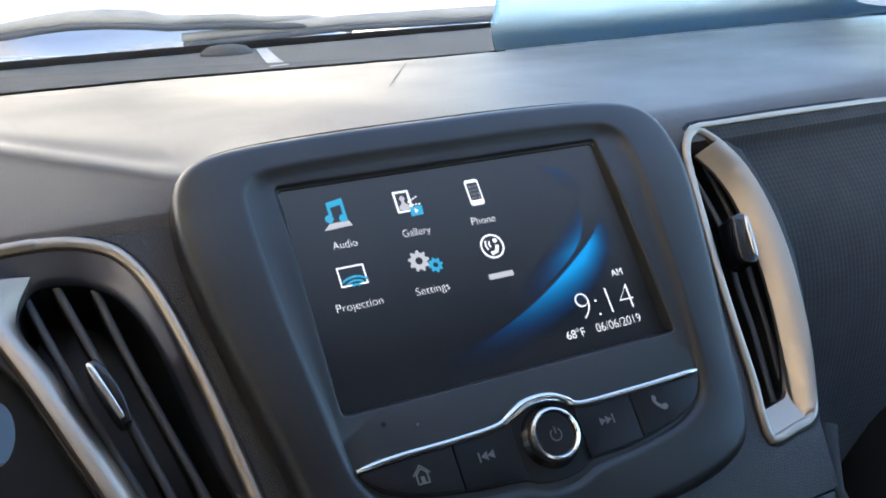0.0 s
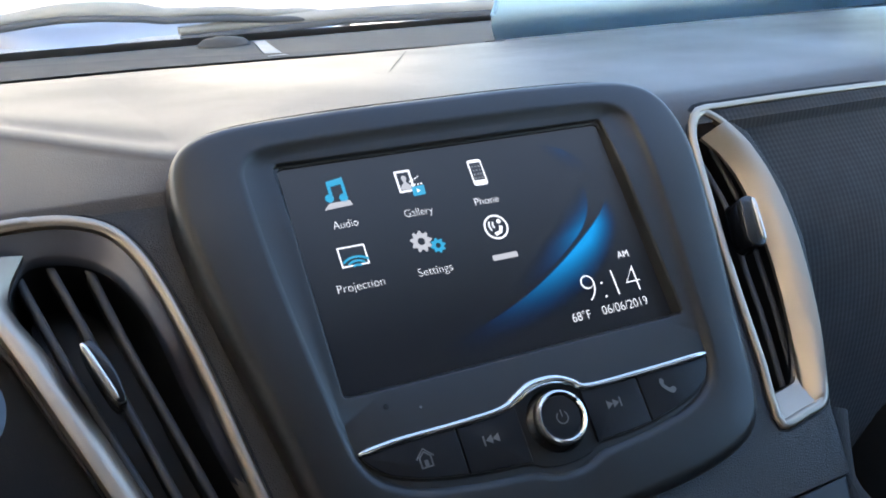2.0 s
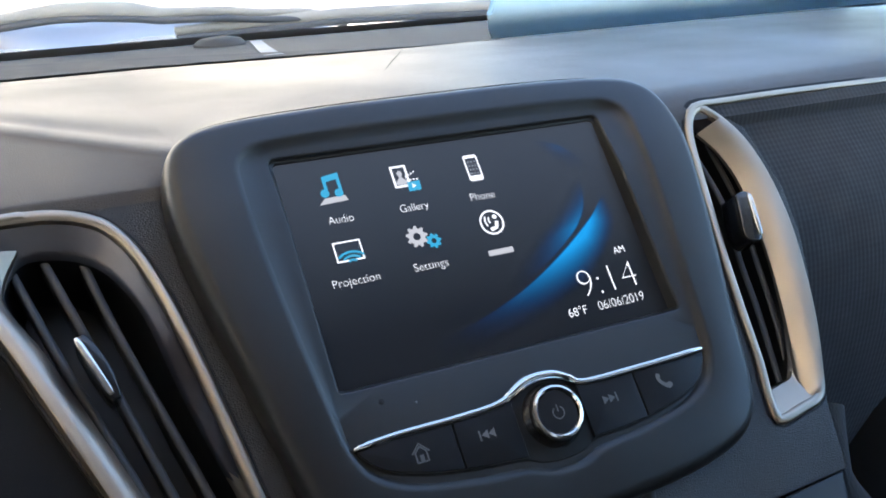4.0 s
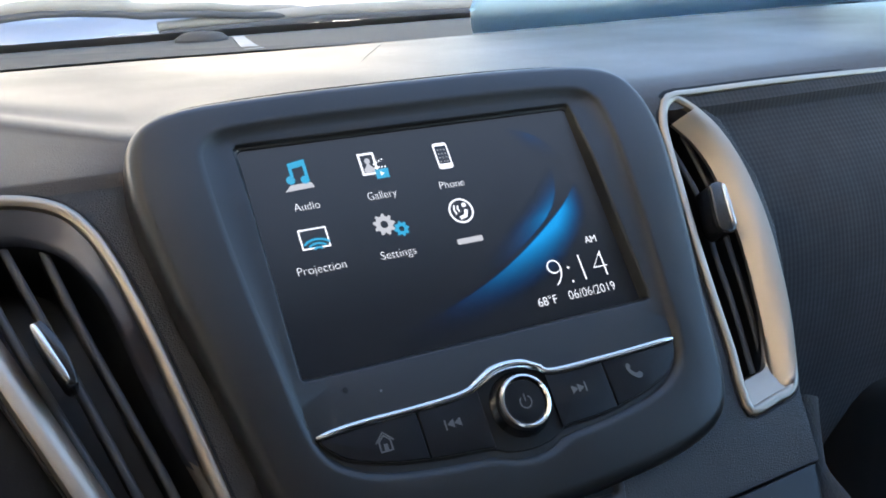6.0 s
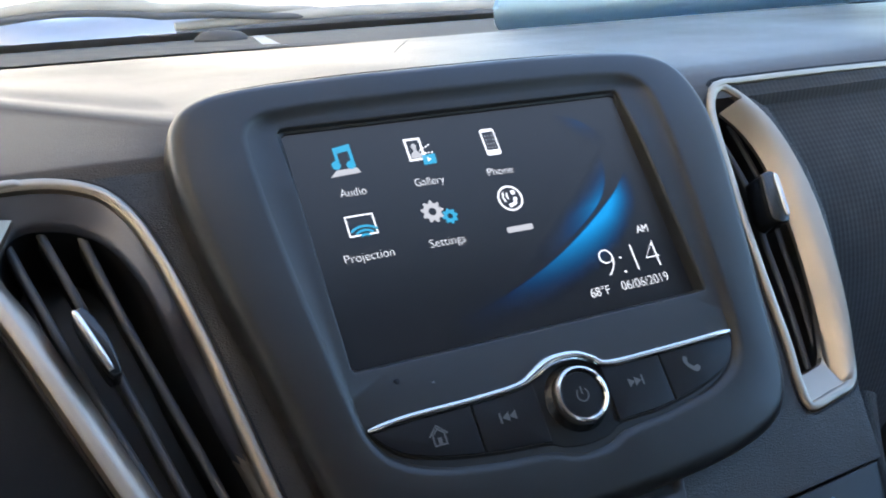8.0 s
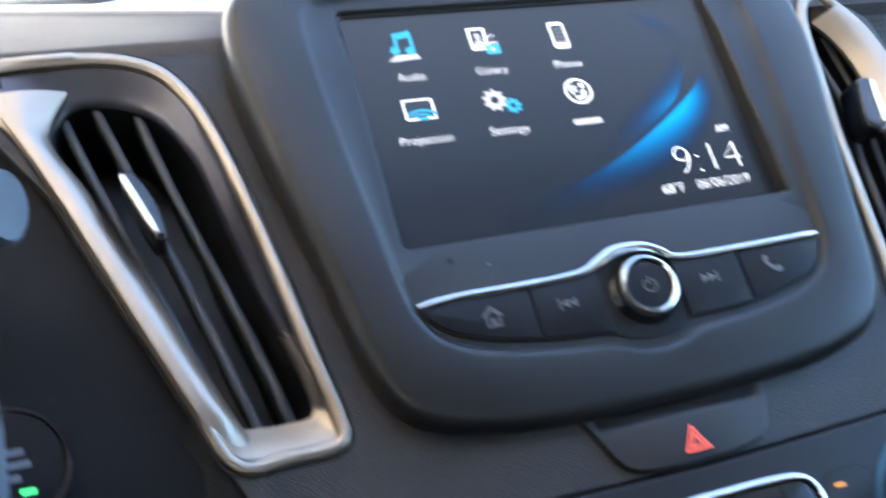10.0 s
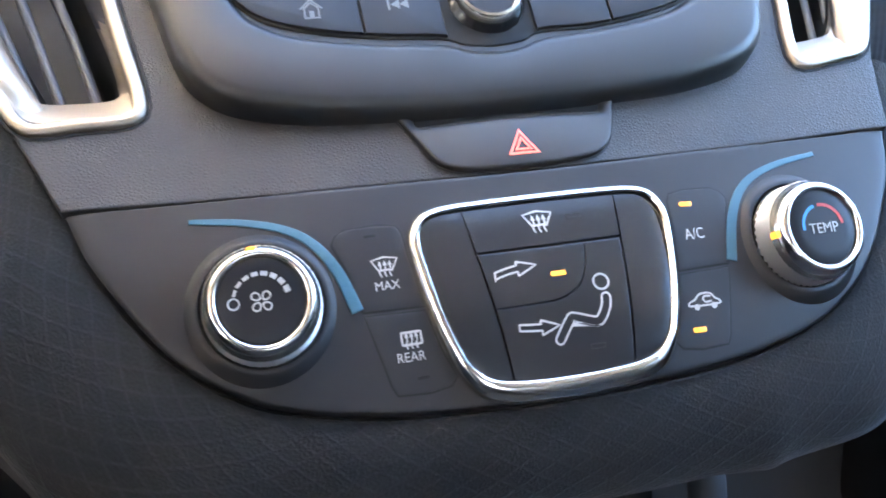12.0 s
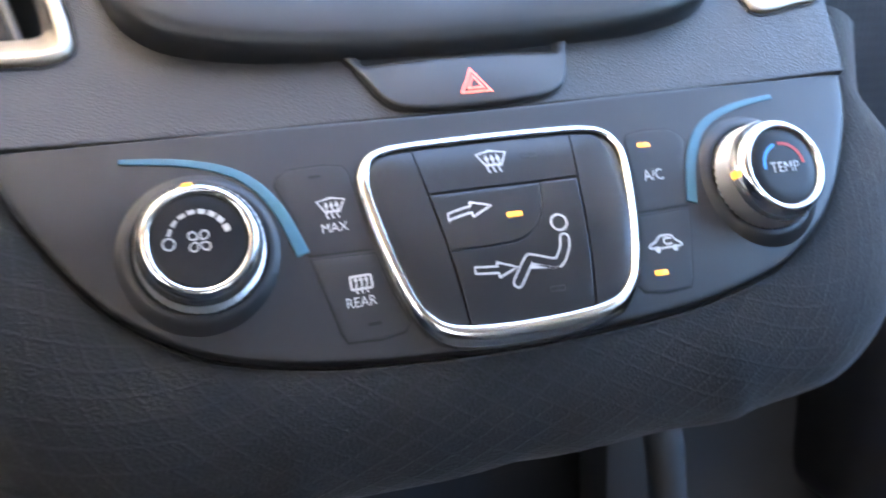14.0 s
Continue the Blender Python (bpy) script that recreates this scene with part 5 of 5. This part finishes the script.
wheel = thing("steering_wheel", pose(-0.4045, -0.095, 0.955, -24, 0, 0), "leather-wrapped steering wheel rim with stitched seams", "steering wheel")
WR = 0.187
loops = [[Vector(((WR + 0.0145 * math.cos(b)) * math.cos(a), 0.0175 * math.sin(b), (WR + 0.0145 * math.cos(b)) * math.sin(a))) for b in [2 * math.pi * k / 20 for k in range(20)]] for a in [2 * math.pi * i / 96 for i in range(97)]]
part("rim", loft(loops), LEATHER, wheel)
hub = part("hub", box(-0.085, -0.01, -0.075, 0.085, 0.06, 0.075, 0.03, 4), BUTTON, wheel)
part("spoke", box(-0.18, 0.0, -0.03, -0.07, 0.025, 0.015, 0.009, 3), BUTTON, wheel)
part("spoke", box(0.07, 0.0, -0.03, 0.18, 0.025, 0.015, 0.009, 3), BUTTON, wheel)
part("spoke", box(-0.03, 0.0, -0.18, 0.03, 0.025, -0.06, 0.009, 3), BUTTON, wheel)
column = thing("steering_column", ORIGIN, "black steering column shroud", "steering column", kind="structure")
part("shroud", tube([(-0.385, 0.20, -0.135), (-0.385, 0.05, -0.085), (-0.385, -0.06, -0.06), (-0.385, -0.07, -0.058)], [0.06, 0.058, 0.05, 0.03]), LOWER, column)

# ---- below the stack ----
console = thing("centre_console", ORIGIN, "dark open cubby and console below the centre stack", "console", kind="structure")
part("cubby_floor", box(-0.16, -0.55, -0.42, 0.16, 0.20, -0.38, 0.01), CUBBY, console)
part("cubby_back", box(-0.20, 0.16, -0.42, 0.20, 0.20, -0.12, 0.01), CUBBY, console)
part("side_panel", box(0.13, 0.10, -0.45, 0.30, 0.14, -0.06, 0.01), KNEE, console, "plain dark side panel")
part("knee_trim", tube([(-0.225, 0.03, -0.085), (-0.190, -0.015, -0.112), (-0.168, -0.036, -0.138), (-0.151, -0.042, -0.160), (-0.132, -0.044, -0.188), (-0.112, -0.05, -0.23), (-0.10, -0.05, -0.30)], [0.012, 0.012, 0.0125, 0.013, 0.014, 0.016, 0.018]), KNEE, console, "rounded grey knee trim")
part("upright_bracket", tube([(0.1015, 0.02, -0.165), (0.1025, -0.006, -0.235), (0.103, -0.012, -0.28), (0.103, -0.012, -0.38)], [0.0085, 0.0085, 0.0085, 0.009]), KNEE, console, "smooth upright post in the cubby")

# ---- car shell ----
shell = thing("car_cabin", ORIGIN, "closed car cabin with grey headliner and black trim", "car interior", kind="structure")
part("firewall", box(-0.78, 0.60, -0.72, 0.78, 0.64, 0.0), CARPET, shell)
part("cabin_floor", box(-0.80, -2.1, -0.74, 0.80, 0.64, -0.70), CARPET, shell)
for sx in (-1, 1):
    part("door", box(min(sx * 0.76, sx * 0.84), -1.9, -0.70, max(sx * 0.76, sx * 0.84), 0.80, 0.055, 0.012), LOWER, shell)
    part("roof_rail", box(min(sx * 0.62, sx * 0.70), -1.9, 0.395, max(sx * 0.62, sx * 0.70), -0.21, 0.455, 0.015), HEADLINER, shell)
    part("centre_pillar", tube([(sx * 0.79, -0.62, 0.04), (sx * 0.74, -0.64, 0.22), (sx * 0.66, -0.66, 0.42)], [0.05, 0.045, 0.045]), HEADLINER, shell)
    part("front_pillar", tube([(sx * 0.765, 0.76, 0.03), (sx * 0.72, 0.30, 0.23), (sx * 0.66, -0.22, 0.42)], [0.035, 0.035, 0.035]), HEADLINER, shell)
    part("rear_pillar", tube([(sx * 0.78, -1.9, 0.04), (sx * 0.72, -1.75, 0.24), (sx * 0.66, -1.6, 0.42)], [0.10, 0.09, 0.09]), HEADLINER, shell)
part("headliner", box(-0.66, -1.75, 0.425, 0.66, -0.22, 0.455, 0.01), HEADLINER, shell)
part("rear_shelf", box(-0.78, -2.0, 0.0, 0.78, -1.55, 0.04, 0.01), LOWER, shell)
part("rear_wall", box(-0.80, -2.06, -0.70, 0.80, -2.0, 0.03), CARPET, shell)


def car_seat(x):
    seat = thing("front_seat", ORIGIN @ pose(x, -0.62, -0.62), "black cloth front seat", "car seat", "front seats")
    part("cushion", box(-0.25, -0.26, 0.0, 0.25, 0.28, 0.20, 0.06, 4), SEAT, seat)
    part("backrest", box(-0.24, -0.42, 0.15, 0.24, -0.24, 0.78, 0.06, 4), SEAT, seat)
    part("head_restraint", box(-0.13, -0.42, 0.80, 0.13, -0.30, 0.98, 0.04, 4), SEAT, seat)


car_seat(-0.385)
car_seat(0.385)

windshield = thing("windshield", ORIGIN, "clear sloping windshield glass", "windshield", kind="structure")
glass = loft([[Vector((x * (1 - 0.14 * v), 0.80 - 1.04 * v - 0.10 * x * x, 0.032 + 0.395 * v)) for x in np.linspace(-0.76, 0.76, 17)] for v in (0, 0.25, 0.5, 0.75, 1)], closed=False)
pane = part("glass", glass, GLASS, windshield)
pane.visible_shadow = False
for sx in (-1, 1):
    side_glass = thing("rear_side_window", ORIGIN, "dark tinted rear side window", "car window", kind="structure")
    part("pane", loft([[Vector((sx * x, y, z)) for y in (-1.9, -0.66)] for x, z in ((0.80, 0.05), (0.69, 0.42))], closed=False), TINT, side_glass)
rear_glass = thing("rear_window", ORIGIN, "dark tinted rear window", "car window", kind="structure")
front_glass = thing("front_side_window", ORIGIN, "unseen passenger side window, blue tint added to colour the light", "car window", kind="structure")
part("pane", loft([[Vector((x, y, z)) for y in (-0.62, y1)] for x, z, y1 in ((0.80, 0.045, 0.78), (0.69, 0.42, -0.22))], closed=False), BLUEFILTER, front_glass)
driver_glass = thing("front_side_window", ORIGIN, "unseen driver side window, warm tint added to dim the light", "car window", kind="structure")
part("pane", loft([[Vector((-x, y, z)) for y in (-0.62, y1)] for x, z, y1 in ((0.80, 0.045, 0.78), (0.69, 0.42, -0.22))], closed=False), WARMFILTER, driver_glass)
part("pane", loft([[Vector((x, y, z)) for x in (-0.74, 0.74)] for y, z in ((-2.02, 0.03), (-1.70, 0.45))], closed=False), TINT, rear_glass)
band = [[Vector((x, 0.80 - 1.04 * v - 0.10 * x * x - 0.003, 0.032 + 0.395 * v)) for x in np.linspace(-0.74, 0.74, 17)] for v in (0.0, 0.035)]
part("frit_band", loft(band, closed=False), FRIT, windshield, "printed lower edge, greyed to imitate lens haze")

sunshade = thing("windshield_sunshade", ORIGIN, "blue-grey sunshade sheet leaning against half of the windshield", "sunshade")
COVE = [(0.420, 0.0640), (0.455, 0.0615), (0.490, 0.0600), (0.518, 0.0610), (0.535, 0.0660), (0.545, 0.0760), (0.549, 0.0900), (0.545, 0.1030), (0.528, 0.1130), (0.50, 0.1230), (0.47, 0.1340), (0.43, 0.1490), (0.385, 0.1660)]
fold = curve(COVE, 4, False)
wide = lambda y, z: 0.305 - 0.53 * max(0, 0.560 - y) * min(1, max(0, (0.085 - z) / 0.015))
sheet = [[Vector((wide(y, z) + (0.79 - 0.25 * max(0, z - 0.1) - wide(y, z)) * i / 40, y - 0.11 * max(0, z - 0.09) / 0.1 * ((0.3 + i / 80) ** 2 - 0.09) + 0.003 * math.sin(i * 0.55) * min(1, max(0, (z - 0.07) / 0.05)), z + 0.0006)) for i in range(41)] for y, z in fold]
sheet += [[p + Vector((0, 0.003, -0.0005)) for p in row] for row in reversed(sheet)]
part("sheet", loft(sheet, closed=False), SUNSHADE, sunshade)
part("hem", sweep([Vector((wide(y, z), y, z + 0.0006)) for y, z in fold[18:]], [(0.0022 * math.cos(a), 0.003 * math.sin(a)) for a in [math.pi * 2 * i / 8 for i in range(8)]]), SUNSHADE, sunshade, "folded hem along the free edge")

bonnet = thing("bonnet", ORIGIN, "silver car bonnet beyond the windshield", "car body", kind="structure")
lip = lambda x: 0.058 - 0.040 / (1 + math.exp(-(x - 0.19) / 0.045)) - 0.03 * max(0, abs(x) - 0.5) + 0.0035 * math.sin(x * 31)
part("skin", loft([[Vector((x, y + 0.012 * math.sin(x * 17), lip(x) + d)) for y, d in ((0.93, -0.030), (0.935, -0.020), (0.95, -0.007), (0.975, -0.001), (1.0, 0.0), (1.05, -0.009), (1.3, -0.06), (1.7, -0.15), (1.95, -0.30))] for x in np.linspace(-0.85, 0.85, 86)], closed=False), PAINT, bonnet)
part("cowl_grille", loft([[Vector((x, y, z + 0.0025 * math.sin(x * 47 + y * 9))) for y, z in ((0.79, 0.022), (0.82, 0.020), (0.86, 0.026), (0.90, 0.022), (0.94, 0.005))] for x in np.linspace(-0.78, 0.78, 79)], closed=False), COWL, bonnet, "cowl grille in a grey paled for haze")


def wiper(points, radii):
    w = thing("wiper", ORIGIN, "windshield wiper arm with its blade, both paled for haze", "wiper", "windshield wipers")
    part("arm", tube(points, radii), COWL, w)
    part("blade", tube([(x, y - 0.008, z - 0.008) for x, y, z in points[:-1]], [0.004] * (len(points) - 1)), RUBBER, w)


wiper([(-0.42, 0.84, 0.056), (-0.25, 0.84, 0.064), (-0.136, 0.84, 0.0700), (-0.102, 0.84, 0.0735), (-0.073, 0.84, 0.0750), (-0.037, 0.84, 0.0740), (0.005, 0.84, 0.0705), (0.034, 0.84, 0.0662), (0.068, 0.84, 0.0655), (0.107, 0.84, 0.0640), (0.155, 0.842, 0.0590), (0.204, 0.845, 0.0560), (0.262, 0.85, 0.0460), (0.324, 0.855, 0.040)], [0.006, 0.007, 0.0065, 0.0075, 0.0095, 0.0105, 0.0105, 0.0070, 0.0055, 0.0060, 0.0045, 0.0055, 0.0050, 0.0050])
wiper([(0.05, 0.84, 0.045), (0.25, 0.84, 0.050), (0.5, 0.845, 0.045), (0.6, 0.86, 0.02)], [0.005, 0.008, 0.010, 0.012])

sensor = thing("light_sensor", ORIGIN, "low round light sensor dome on the windshield shelf", "sensor")
part("dome", loft([[Vector((0.064 + r * math.cos(a), 0.695 + 0.8 * r * math.sin(a), 0.0425 + h)) for a in [2 * math.pi * i / 28 for i in range(28)]] for r, h in ((0.028, -0.002), (0.027, 0.003), (0.021, 0.0075), (0.011, 0.0095), (0.001, 0.010))], cap_last=True), SHELF, sensor)

# bright streak of light on the shelf, drawn as a thin pale strip
streak = thing("light_streak", ORIGIN, "narrow pale blue streak imitating light on the windshield shelf", "label")
streak_rows = []
for y, x0, x1 in ((0.508, 0.054, 0.072), (0.54, 0.062, 0.078), (0.58, 0.070, 0.085), (0.62, 0.079, 0.093), (0.650, 0.086, 0.099), (0.690, 0.095, 0.108), (0.715, 0.101, 0.114)):
    top = max(float(np.interp(y, [q[0] for q in rear], [q[1] for q in rear])), 0.0545 if y < 0.539 else 0) + 0.0012
    streak_rows.append([Vector((x0, y, top - 0.0008)), Vector((x0, y, top)), Vector((x1, y, top)), Vector((x1, y, top - 0.0008))])
part("strip", loft(streak_rows, closed=False), STREAK, streak)

# ---- outside ----
ground = thing("ground", pose(0, 0, 0), "wide sunlit concrete forecourt", "ground", kind="structure")
part("slab", box(-150, -150, -0.3, 150, 150, 0.0), CONCRETE, ground, smooth=False)
# unseen canopy, added to keep direct sun off car and near ground
canopy = thing("shade_canopy", pose(0, 0, 0), "unseen pale flat canopy on square columns, added to shade the car", "canopy")
part("slab", box(-8.5, -5.6, 3.5, -0.2, 3.2, 4.0), STUCCO, canopy, smooth=False)
for cx, cy in ((-6.8, -4.9), (-6.8, 2.4)):
    part("column", box(cx - 0.3, cy - 0.3, 0.0, cx + 0.3, cy + 0.3, 3.5, 0.02), STUCCO, canopy)
facade = thing("pale_building", pose(0, 0, 0), "pale sunlit building front across the forecourt", "building")
part("wall", box(-26, 19.0, 0.0, 9.6, 20.0, 8.5), STUCCO, facade, smooth=False)
part("roof_edge", box(-26.3, 18.7, 8.5, 9.9, 20.2, 8.9), STUCCO, facade, smooth=False)
for i in range(9):
    part("window", box(-24 + i * 3.2, 18.96, 0.9, -22.2 + i * 3.2, 19.1, 2.6), GLOSS, facade, smooth=False)
road = thing("road", pose(0, 0, 0), "dark asphalt drive beside the forecourt", "road", kind="structure")
part("surface", box(8.5, -60, -0.05, 40, 60, 0.004), ASPHALT, road, smooth=False)
shrub = thing("shrub", pose(8.0, 11.8, 0), "small green shrub beyond the drive", "shrub")
rng = random.Random(4)
bm = bmesh.new()
for i in range(700):
    a, b, r = rng.uniform(0, 6.28), rng.uniform(-0.3, 1.4), 0.45 * rng.uniform(0.5, 1) ** 0.5
    c = Vector((r * math.cos(a) * math.cos(b), r * math.sin(a) * math.cos(b), 0.55 + 0.9 * r * math.sin(b)))
    q = Euler((rng.uniform(0, 6), rng.uniform(0, 6), rng.uniform(0, 6))).to_matrix()
    vs = [bm.verts.new(c + q @ Vector(p)) for p in ((-0.02, 0, 0), (0, 0.045, 0.008), (0.02, 0, 0), (0, -0.03, 0.005))]
    bm.faces.new(vs)
part("crown", bm, LEAF, shrub, smooth=False, kind="stuff")
bm = tube([(0, 0, 0), (0.02, 0.01, 0.3), (0.0, 0.03, 0.6)], [0.025, 0.02, 0.01], 8)
part("stem", bm, LOWER, shrub)
